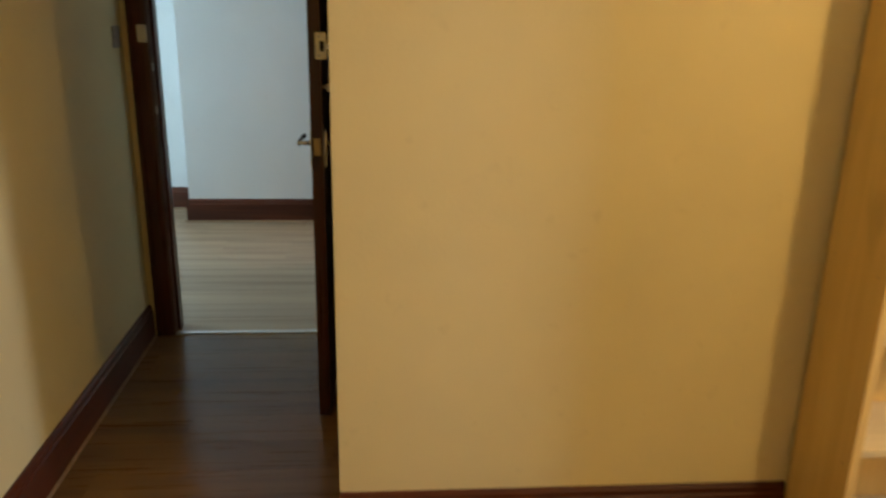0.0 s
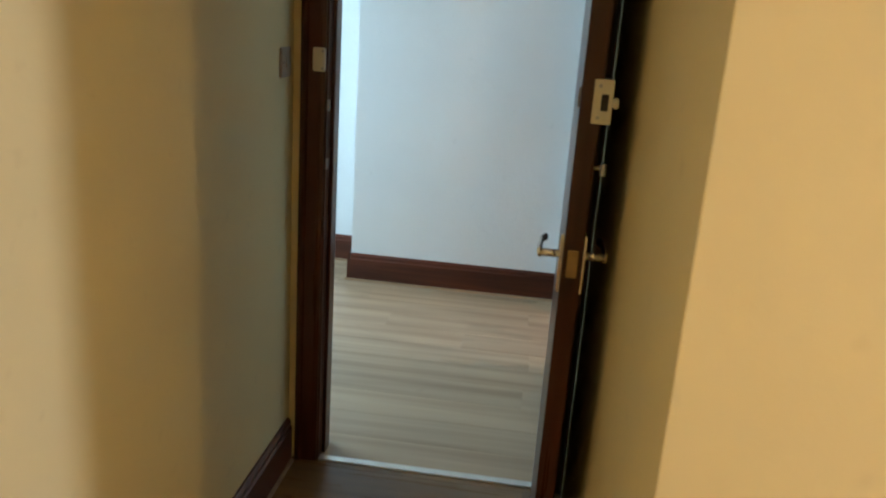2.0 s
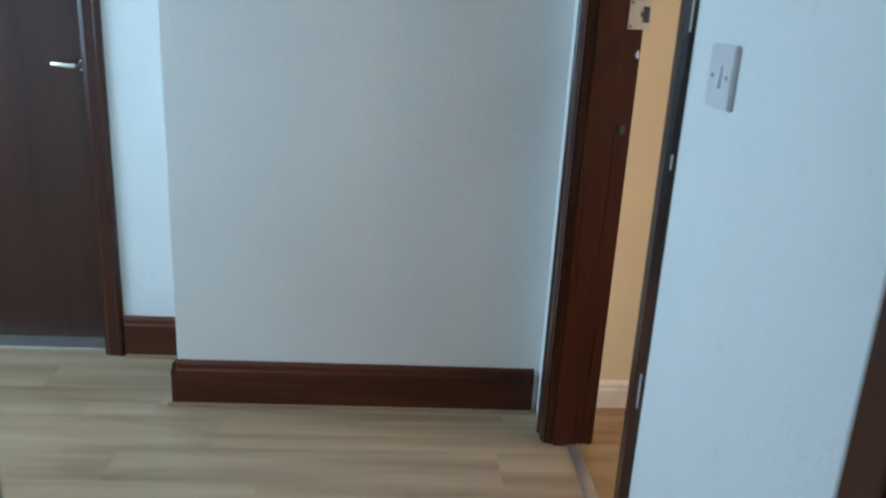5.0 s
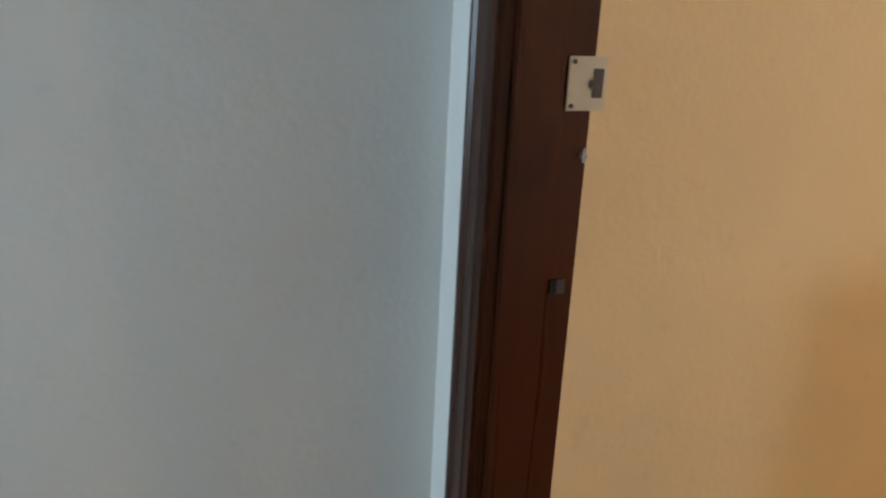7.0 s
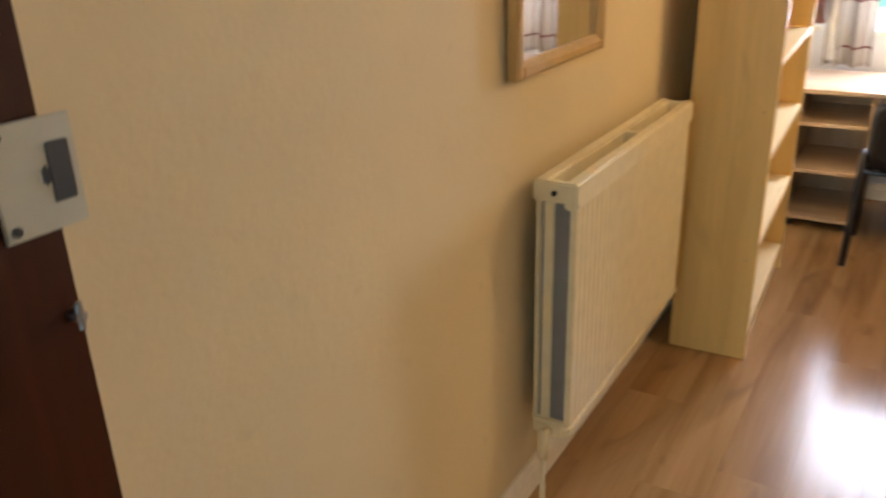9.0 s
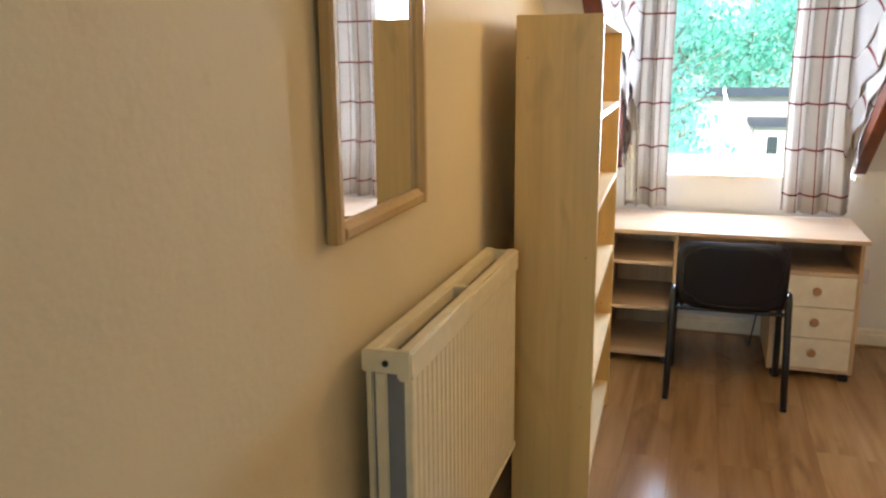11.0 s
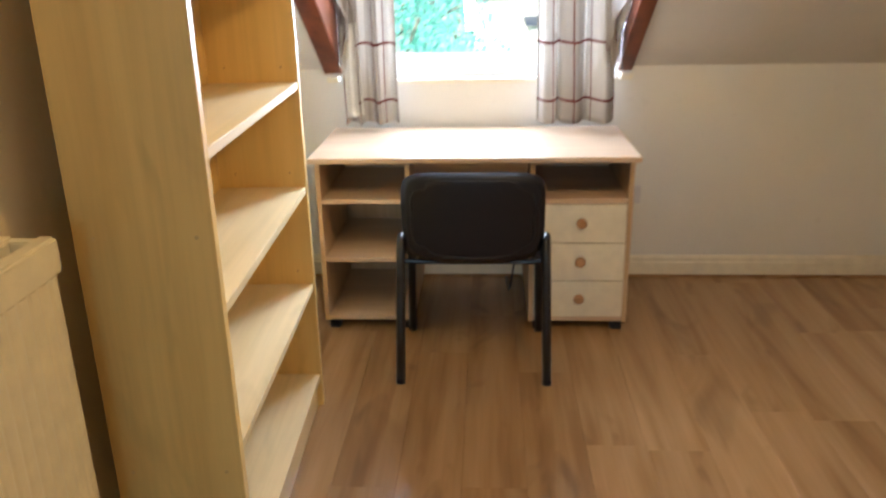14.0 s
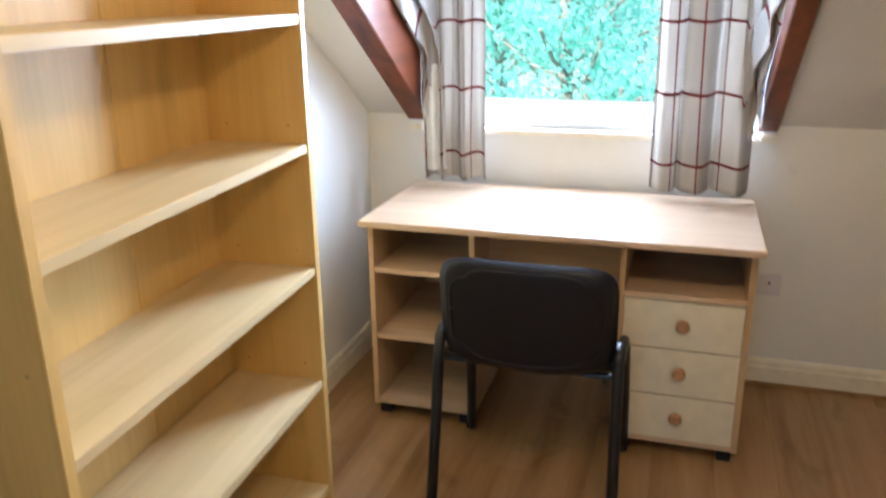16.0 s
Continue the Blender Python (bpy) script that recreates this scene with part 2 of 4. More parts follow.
# ---- the shell ----
TOP = 2.34
XW = -0.02      # landing face of the wall with the second door
XR = 0.13       # its face in the second bedroom
YM = 0.05       # mirror wall
XE = 4.82       # window wall
YS = -3.10      # far side wall of the second bedroom
D2A, D2B = -0.225, -1.014   # second door opening
D1A, D1B = -0.91, -0.10    # first door opening
DH = 2.03

structure("wall_landing_end", boxes((-1.297, XW, 0.0, 0.30, 0, TOP)), WHITE_WALL, "white painted landing wall beside the second door", "wall")
structure("wall_door_side", boxes((XW, XR, D2A + 0.03, 0.30, 0, TOP), (XW, XR, D2B - 0.03, D2A + 0.03, DH + 0.03, TOP), (XW, XR, -2.03, D2B - 0.03, 0, TOP)), WHITE_WALL, "white painted landing wall with door opening", "wall")
structure("wall_first_room_return", boxes((-0.03, 0.10, -3.47, -2.03, 0, TOP)), YELLOW, "cream painted wall return beside the open door", "wall")
structure("wall_first_room_front", boxes((-0.03, 4.0, -3.60, -3.47, 0, TOP)), YELLOW, "cream painted bedroom wall", "wall")
structure("wall_first_room_left", boxes((-1.20, -1.022, -7.7, -2.03, 0, TOP)), YELLOW, "cream painted wall leading to the door", "wall")
structure("wall_first_room_back", boxes((-1.20, 4.0, -7.85, -7.70, 0, TOP)), YELLOW, "cream painted back wall", "wall")
structure("wall_first_room_right", boxes((4.0, 4.15, -7.85, -3.47, 0, TOP)), YELLOW, "cream painted side wall", "wall")
for nm, ya, yb, mt in (("wall_first_door_landing", -1.965, -1.90, WHITE_WALL), ("wall_first_door_bedroom", -2.03, -1.965, YELLOW)):
    structure(nm, boxes((-4.0, D1A - 0.03, ya, yb, 0, TOP), (D1B + 0.03, XW, ya, yb, 0, TOP), (D1A - 0.03, D1B + 0.03, ya, yb, DH + 0.03, TOP)), mt, "painted wall with the first door opening", "wall")
structure("wall_landing_far", boxes((-1.655, -1.297, 0.37, 0.56, 0, TOP), (-4.0, -2.515, 0.37, 0.56, 0, TOP), (-2.515, -1.655, 0.37, 0.56, DH + 0.03, TOP), (-1.297, -1.0, 0.30, 0.56, 0, TOP)), WHITE_WALL, "white painted wall round a brown door", "wall")
structure("wall_landing_left", boxes((-4.0, -3.85, -1.9, 0.37, 0, TOP)), WHITE_WALL, "white painted end wall", "wall")
structure("wall_mirror_side", boxes((XR, 3.95, YM, 0.30, 0, TOP)), CREAM, "cream painted wall behind mirror and radiator", "wall")
structure("wall_mirror_side_end", boxes((3.95, XE + 0.3, YM, 0.30, 0, TOP)), OFFWHITE, "off-white painted wall beside the desk", "wall")
structure("wall_second_room_south", boxes((XR, XE + 0.3, YS - 0.12, YS, 0, TOP)), OFFWHITE, "off-white painted wall behind the chest", "wall")
structure("wall_second_room_west", boxes((XR, XR + 0.02, YS, D2B - 0.12, 0, TOP)), CREAM, "cream painted wall beside the door", "wall")

WY0, WY1, WZ0, WZ1 = -0.25, -1.44, 0.95, 2.05     # window opening
structure("wall_window_side", boxes((XE, XE + 0.16, YS, WY1, 0, 1.15), (XE, XE + 0.16, WY0, YM, 0, 1.15), (XE, XE + 0.16, WY1, WY0, 0, WZ0),
          (XE, XE + 0.16, -1.60, WY1, 1.15, TOP), (XE, XE + 0.16, WY0, -0.10, 1.15, TOP), (XE, XE + 0.16, WY1, WY0, WZ1, TOP)), OFFWHITE, "off-white painted low wall under the dormer window", "wall")

DY0, DY1 = -0.13, -1.51     # dormer opening in the slope
SL = 0.68


def slope_z(x):
    return 1.0 + (XE - x) * SL


def slope_bmesh(y0, y1):
    bm = bmesh.new()
    xt = XE - (TOP - 1.0) / SL
    return profile(bm, [(XE, 1.0), (xt, TOP), (xt + 0.1, TOP + 0.02), (XE + 0.17, 1.0)], 1, y0, y1)


XT = XE - (TOP - 1.0) / SL
structure("ceiling_slope", slope_bmesh(YS, DY1), CEILING, "cream painted sloping ceiling", "ceiling")
structure("ceiling_slope_side", slope_bmesh(DY0, YM), CEILING, "cream painted sloping ceiling beside the dormer", "ceiling")
structure("ceiling_second_room", boxes((XR, XE + 0.3, YS - 0.12, 0.30, TOP, TOP + 0.1)), CEILING, "pale painted bedroom ceiling", "ceiling")
structure("ceiling_landing", boxes((-4.0, XR, -2.03, 0.56, TOP, TOP + 0.1)), CEILING, "pale painted landing ceiling", "ceiling")
structure("ceiling_first_room", boxes((-1.2, 4.15, -7.85, -3.47, TOP, TOP + 0.1), (-1.2, -0.03, -3.47, -2.03, TOP, TOP + 0.1)), CEILING, "pale painted bedroom ceiling", "ceiling")
# dormer cheeks
bm = bmesh.new()
for y in (DY0 + 0.03, DY1 - 0.03 - 0.04):
    profile(bm, [(XE, 1.03), (XE, TOP), (XT + 0.05, TOP)], 1, y, y + 0.04)
structure("dormer_cheeks", bm, CEILING, "white painted dormer cheeks", "wall")


# ---- floors ----
def plank_floor(name, x0, x1, y0, y1, mat, label, length=1.21, width=0.192, seed=1):
    fl = structure(name, boxes((x0, x1, y0, y1, -0.12, -0.010)), DARK, label, "floor")
    rng = random.Random(seed)
    shared = {}
    y = y0
    while y < y1 - 0.01:
        w = min(width, y1 - y)
        x = x0 - rng.uniform(0.1, 0.9) * length
        while x < x1 - 0.005:
            a, b = max(x, x0), min(x + length, x1)
            key = (round(b - a, 3), round(w, 3))
            if key not in shared:
                pb = bmesh.new()
                profile(pb, [(0.0002, -0.010), (0.0002, -0.0006), (0.0010, 0.0), (key[1] - 0.0010, 0.0), (key[1] - 0.0002, -0.0006), (key[1] - 0.0002, -0.010)], 0, 0.0002, key[0] - 0.0002)
                shared[key] = mesh("plank", pb, mat)
            ob = new("plank", shared[key])
            ob.location = (a, y, 0)
            ob.parent = fl
            x += length
        y += width
    return fl


# ---- trim ----
def skirting_profile(h, t):
    return [(0, 0), (t, 0), (t, h - 0.035), (t * 0.75, h - 0.028), (t * 0.75, h - 0.012), (t * 0.35, h), (0, h)]


def skirting(name, axis, lo, hi, face, out, h, t, mat, label):
    """Skirting on a wall face; out is the side to which it stands proud."""
    bm = bmesh.new()
    outline = [(face + out * a, z) for a, z in skirting_profile(h, t)]
    if axis == 0:
        profile(bm, outline, 0, lo, hi)
    else:
        profile(bm, outline, 1, lo, hi)
    return structure(name, bm, mat, label, "skirting board")


SB = "dark mahogany stained skirting board"
skirting("baseboard_landing", 0, -1.297, XW - 0.02, 0.0, -1, 0.168, 0.02, MAHOGANY_X, SB)
skirting("baseboard_landing_corner", 1, -0.02, 0.35, -1.297, -1, 0.168, 0.02, MAHOGANY_Y, SB)
skirting("baseboard_landing_far", 0, -1.60, -1.317, 0.37, -1, 0.168, 0.02, MAHOGANY_X, SB)
skirting("baseboard_switch_wall", 1, -1.90, D2B - 0.10, XW, -1, 0.168, 0.02, MAHOGANY_Y, SB)
skirting("baseboard_first_room_left", 1, -7.7, -2.05, -1.022, 1, 0.165, 0.02, MAHOGANY_Y, SB)
skirting("baseboard_first_room_front", 0, -0.03, 1.36, -3.60, -1, 0.165, 0.02, MAHOGANY_X, SB)
CB = "cream painted skirting board"
skirting("baseboard_window_wall", 1, YS, YM, XE, -1, 0.105, 0.016, CREAM_TRIM, CB)
skirting("baseboard_mirror_wall", 0, XR + 0.02, XE - 0.016, YM, -1, 0.105, 0.016, CREAM_TRIM, CB)
skirting("baseboard_chest_wall", 0, XR + 0.02, XE - 0.016, YS, 1, 0.105, 0.016, CREAM_TRIM, CB)
for nm, row in (("trim_bead_landing", (-1.33, XW - 0.02, -0.032, -0.02, 0, 0.012)), ("trim_bead_far", (-1.60, -1.33, 0.338, 0.35, 0, 0.012)), ("trim_bead_window_wall", (XE - 0.028, XE - 0.016, YS + 0.016, -0.02, 0, 0.012)), ("trim_bead_chest_wall", (XR + 0.04, XE - 0.028, YS + 0.016, YS + 0.028, 0, 0.012)), ("trim_bead_first_room", (-1.002, -0.990, -7.7, -2.06, 0, 0.012))):
    structure(nm, boxes(row, bevel=0.003), LAMINATE if "wall" in nm else LAMINATE_PALE, "oak floor edging bead", "trim")


# ---- door frames ----
def architrave_outline(w, t):
    return [(0, 0), (w, 0), (w, t * 0.55), (w * 0.86, t), (w * 0.74, t), (w * 0.66, t * 0.72), (w * 0.22, t * 0.72), (w * 0.14, t * 0.55), (0, t * 0.4)]


def door_frame_x(name, x0, x1, ya, yb, label):
    """Frame of an opening in a wall between x0 and x1, from y=ya (high) down to yb."""
    fr = thing(name, label, "door frame", kind="structure")
    part("lining", boxes((x0, x1, ya, ya + 0.03, 0, DH + 0.03), bevel=0.002), MAHOGANY_Z, fr)
    part("lining", boxes((x0, x1, yb - 0.03, yb, 0, DH + 0.03), bevel=0.002), MAHOGANY_Z, fr)
    part("head", boxes((x0, x1, yb, ya, DH, DH + 0.03), bevel=0.002), MAHOGANY_Y, fr)
    part("stop", boxes((x0 + 0.02, x1 - 0.048, ya - 0.012, ya, 0, DH), bevel=0.002), MAHOGANY_Z, fr)
    part("stop", boxes((x0 + 0.02, x1 - 0.048, yb, yb + 0.012, 0, DH), bevel=0.002), MAHOGANY_Z, fr)
    for face, out in ((x0, -1), (x1, 1)):
        for y, s in ((ya + 0.006, 1), (yb - 0.006, -1)):
            bm = bmesh.new()
            profile(bm, [(face + out * b, y + s * a) for a, b in architrave_outline(0.090 if s > 0 else 0.074, 0.02)], 2, 0, DH + 0.08)
            part("architrave", bm, MAHOGANY_Z, fr)
        part("architrave", boxes((min(face, face + out * 0.018), max(face, face + out * 0.018), yb - 0.006, ya + 0.006, DH + 0.006, DH + 0.08), bevel=0.004), MAHOGANY_Y, fr)
    return fr


def door_frame_y(name, y0, y1, xa, xb, label, wide=0.075):
    """Frame of an opening in a wall between y0 and y1, from x=xa to xb."""
    fr = thing(name, label, "door frame", kind="structure")
    part("lining", boxes((xa - 0.03, xa, y0, y1, 0, DH + 0.03), bevel=0.002), MAHOGANY_Z, fr)
    part("lining", boxes((xb, xb + 0.03, y0, y1, 0, DH + 0.03), bevel=0.002), MAHOGANY_Z, fr)
    part("head", boxes((xa, xb, y0, y1, DH, DH + 0.03), bevel=0.002), MAHOGANY_X, fr)
    part("stop", boxes((xa, xa + 0.012, y0 + 0.048, y1 - 0.02, 0, DH), bevel=0.002), MAHOGANY_Z, fr)
    part("stop", boxes((xb - 0.012, xb, y0 + 0.048, y1 - 0.02, 0, DH), bevel=0.002), MAHOGANY_Z, fr)
    for face, out in ((y0, -1), (y1, 1)):
        for x, s in ((xa - 0.006, -1), (xb + 0.006, 1)):
            bm = bmesh.new()
            profile(bm, [(x + s * a, face + out * b) for a, b in architrave_outline(wide, 0.02)], 2, 0, DH + 0.08)
            part("architrave", bm, MAHOGANY_Z, fr)
        part("architrave", boxes((xa - 0.006, xb + 0.006, min(face, face + out * 0.018), max(face, face + out * 0.018), DH + 0.006, DH + 0.08), bevel=0.004), MAHOGANY_X, fr)
    return fr


second_frame = door_frame_x("door_frame_second", XW, XR, D2A, D2B, "dark mahogany door frame of the second bedroom")
# white wall paint that ran over the outer edge of the frame
for za, zb, w in ((1.385, 1.445, 0.0045), (1.445, 1.60, 0.0015), (1.13, 1.160, 0.003), (0.62, 0.70, 0.002)):
    bm = bmesh.new()
    y = D2B - 0.080
    profile(bm, [(y - 0.001, za), (y + w * 0.4, za + 0.006), (y + w, (za + zb) / 2), (y + w * 0.3, zb - 0.008), (y - 0.001, zb)], 0, XW - 0.0117, XW - 0.009)
    part("paint_smear", bm, WHITE_WALL, second_frame, "white paint run over the frame's edge")
door_frame_y("door_frame_first", -2.03, -1.90, D1A, D1B, "dark mahogany door frame of the first bedroom", 0.080)
door_frame_y("door_frame_landing", 0.37, 0.56, -2.485, -1.685, "dark mahogany frame round the closed landing door")
structure("trim_threshold", boxes((D1A, D1B, -2.035, -2.0, 0.0, 0.006), bevel=0.002), ALUMINIUM, "pale metal threshold strip", "threshold strip")
structure("trim_threshold_second", boxes((0.05, 0.09, D2B, D2A, 0.0, 0.006), bevel=0.002), ALUMINIUM, "pale metal threshold strip", "threshold strip")


# ---- doors ----
def lever(parent, x, y, z, out, along):
    """Lever handle with a long back plate on a face whose normal is out (+-1 on x); the lever points along (+-1 on y)."""
    plate = part("handle_plate", boxes((min(x, x + out * 0.007), max(x, x + out * 0.007), y - 0.02, y + 0.02, z - 0.085, z + 0.05), bevel=0.002), CHROME, parent, "polished metal handle plate")
    bm = bmesh.new()
    rod(bm, (x, y, z), (x + out * 0.05, y, z), 0.009)
    sweep(bm, [(x + out * 0.05, y - along * 0.008, z), (x + out * 0.052, y + along * 0.03, z), (x + out * 0.05, y + along * 0.10, z + 0.004), (x + out * 0.04, y + along * 0.115, z + 0.006)], 0.006, 0.010, side=(1, 0, 0))
    part("lever", bm, CHROME, parent, "polished metal lever handle", smooth=True)
    return plate


def first_door():
    d = thing("door_1", "dark brown wooden door standing open against the wall", "door", kind="structure")
    x0, x1, y0, y1 = -0.135, -0.092, -2.860, -2.045
    part("leaf", boxes((x0, x1, y0 + 0.012, y1, 0.008, 2.02), bevel=0.002), DOOR_BROWN, d, "dark brown veneered door leaf")
    part("edge_lipping", boxes((x0, x1, y0, y0 + 0.012, 0.008, 2.02), bevel=0.002), MAHOGANY_Z, d, "reddish mahogany door edge")
    lever(d, x0, y0 + 0.060, 1.085, -1, 1)
    lever(d, x1, y0 + 0.060, 1.085, 1, 1)
    part("lock_forend", boxes((x0 + 0.010, x1 - 0.010, y0 - 0.003, y0, 1.050, 1.112), bevel=0.001), BRASS, d, "worn brass lock plate")
    cyl = bmesh.new()
    rod(cyl, (x0 - 0.004, y0 + 0.055, 1.432), (x0, y0 + 0.055, 1.432), 0.021, sides=24)
    part("lock_cylinder", cyl, BRASS, d, "round brass lock cylinder")
    part("rim_lock", boxes((x1, x1 + 0.020, y0 - 0.004, y0 + 0.09, 1.387, 1.473), bevel=0.004), LOCK_CREAM, d, "cream enamelled rim lock")
    part("lock_plate", boxes((x1 - 0.018, x1 + 0.021, y0 - 0.008, y0 - 0.004, 1.385, 1.475), bevel=0.001), LOCK_CREAM, d, "cream lock plate with screws")
    part("latch", boxes((x1 + 0.021, x1 + 0.034, y0 - 0.010, y0 + 0.006, 1.418, 1.440), bevel=0.003), STEEL, d, "steel latch bolt")
    part("keyhole", boxes((x1 - 0.002, x1 + 0.013, y0 - 0.0092, y0 - 0.0075, 1.412, 1.446), bevel=0.001), DARK, d, "dark latch opening")
    for dz in (1.398, 1.462):
        part("screw", rod(bmesh.new(), (x1 - 0.006, y0 - 0.0095, dz), (x1 - 0.006, y0 - 0.007, dz), 0.004), STEEL, d)
    hook = bmesh.new()
    rod(hook, (x1, y0 + 0.02, 1.29), (x1 + 0.025, y0 + 0.02, 1.29), 0.004)
    rod(hook, (x1 + 0.020, y0 + 0.02, 1.275), (x1 + 0.020, y0 + 0.02, 1.30), 0.007)
    part("door_hook", hook, STEEL, d, "small steel hook")
    for z in (0.25, 1.05, 1.80):
        hb = bmesh.new()
        rod(hb, (x1 + 0.004, y1 + 0.006, z - 0.05), (x1 + 0.004, y1 + 0.006, z + 0.05), 0.006)
        part("hinge", hb, STEEL, d)
    return d


# the leaf stands a little off the wall
first_door().matrix_world = pose(-0.092, -2.045, 0, 0, 0, -1.1) @ pose(0.092, 2.045, 0)


def landing_door():
    d = thing("door_3", "dark brown flush door, closed, on the landing", "door", kind="structure")
    part("leaf", boxes((-2.482, -1.688, 0.500, 0.540, 0.01, DH - 0.003), bevel=0.002), DOOR_BROWN, d)
    bm = bmesh.new()
    rod(bm, (-1.725, 0.500, 1.11), (-1.725, 0.450, 1.11), 0.009)
    sweep(bm, [(-1.717, 0.450, 1.11), (-1.755, 0.447, 1.11), (-1.82, 0.450, 1.113), (-1.83, 0.457, 1.114)], 0.006, 0.010, side=(0, 1, 0))
    part("lever", bm, CHROME, d, "polished metal lever handle", smooth=True)
    bm = bmesh.new()
    rod(bm, (-1.725, 0.500, 1.11), (-1.725, 0.493, 1.11), 0.022, sides=24)
    part("rose", bm, CHROME, d)
    part("sill", boxes((-2.48, -1.69, 0.40, 0.545, 0.0, 0.008), bevel=0.002), ALUMINIUM, d, "pale threshold strip")
    return d


landing_door()


def keeper_first():
    k = thing("lock_keeper", "cream lock keeper box on the dark door frame", "lock keeper")
    part("case", boxes((-0.950, -0.912, -2.066, -2.048, 1.385, 1.458), bevel=0.003), LOCK_CREAM, k)
    for z in (1.395, 1.448):
        part("screw", rod(bmesh.new(), (-0.918, -2.068, z), (-0.918, -2.064, z), 0.004), STEEL, k)
    return k


keeper_first()
for nm, z, lab in (("strike_plate", 1.07, "small steel strike plate in the door frame"), ("latch_keep", 1.26, "small steel latch keep in the door frame")):
    st = thing(nm, lab, "strike plate")
    part("plate", boxes((-0.912, -0.906, -2.028, -2.006, z, z + 0.035), bevel=0.001), STEEL, st)


def keeper_second():
    """Rim-lock keeper on the lining: a flat plate with two screws and a box with a dark slot."""
    k = thing("lock_keeper", "cream enamelled lock keeper on the mahogany lining", "lock keeper")
    y = D2A
    part("plate", boxes((0.089, 0.154, y - 0.007, y - 0.003, 1.360, 1.442), bevel=0.001), LOCK_CREAM, k)
    part("slot", boxes((0.130, 0.148, y - 0.008, y - 0.0065, 1.380, 1.424), bevel=0.001), SLOT, k, "dark steel slot")
    part("slot", boxes((0.124, 0.1295, y - 0.008, y - 0.0065, 1.394, 1.408), bevel=0.002), SLOT, k, "dark steel slot")
    for z in (1.368, 1.434):
        part("screw", rod(bmesh.new(), (0.097, y - 0.009, z), (0.097, y - 0.006, z), 0.0036), SLOT, k)
    return k


keeper_second()
st = thing("strike_plate", "small dark strike hole with steel edge in the lining", "strike plate")
part("plate", boxes((0.104, 0.120, D2A - 0.003, D2A, 1.058, 1.084), bevel=0.001), SLOT, st)
part("hole", boxes((0.092, 0.104, D2A - 0.003, D2A, 1.058, 1.084), bevel=0.001), DARK, st)
hk = thing("frame_hook", "small steel hook eye on the door frame", "hook")
hb = bmesh.new()
rod(hb, (0.127, D2A, 1.290), (0.127, D2A - 0.012, 1.290), 0.005)
rod(hb, (0.127, D2A - 0.010, 1.280), (0.127, D2A - 0.010, 1.302), 0.003)
part("eye", hb, STEEL, hk)


def light_switch(x, y, z, out, size, label, mat=None):
    mat = mat or WHITE_PLASTIC
    s = thing("light_switch", label, "light switch")
    h = size / 2
    lo, hi = sorted((x, x + out * 0.009))
    part("plate", boxes((lo, hi, y - h, y + h, z - h, z + h), bevel=0.003), mat, s)
    r = bmesh.new()
    xa, xb = x + out * 0.009, x + out * 0.014
    profile(r, [(xa, z - 0.018), (xb, z - 0.018), (xa + out * 0.002, z + 0.018), (xa, z + 0.018)], 1, y - 0.009, y + 0.009)
    part("rocker", r, mat, s)
    for dy in (-0.030, 0.030):
        b = bmesh.new()
        rod(b, (xa - out * 0.001, y + dy, z), (xa + out * 0.001, y + dy, z), 0.0035)
        part("screw", b, SLOT, s)
    return s


light_switch(XW, -1.26, 1.322, -1, 0.104, "white single light switch with two screws on the white wall", SWITCH_WHITE)
light_switch(-1.022, -2.125, 1.41, 1, 0.09, "beige light switch on the shaded cream wall", BEIGE)


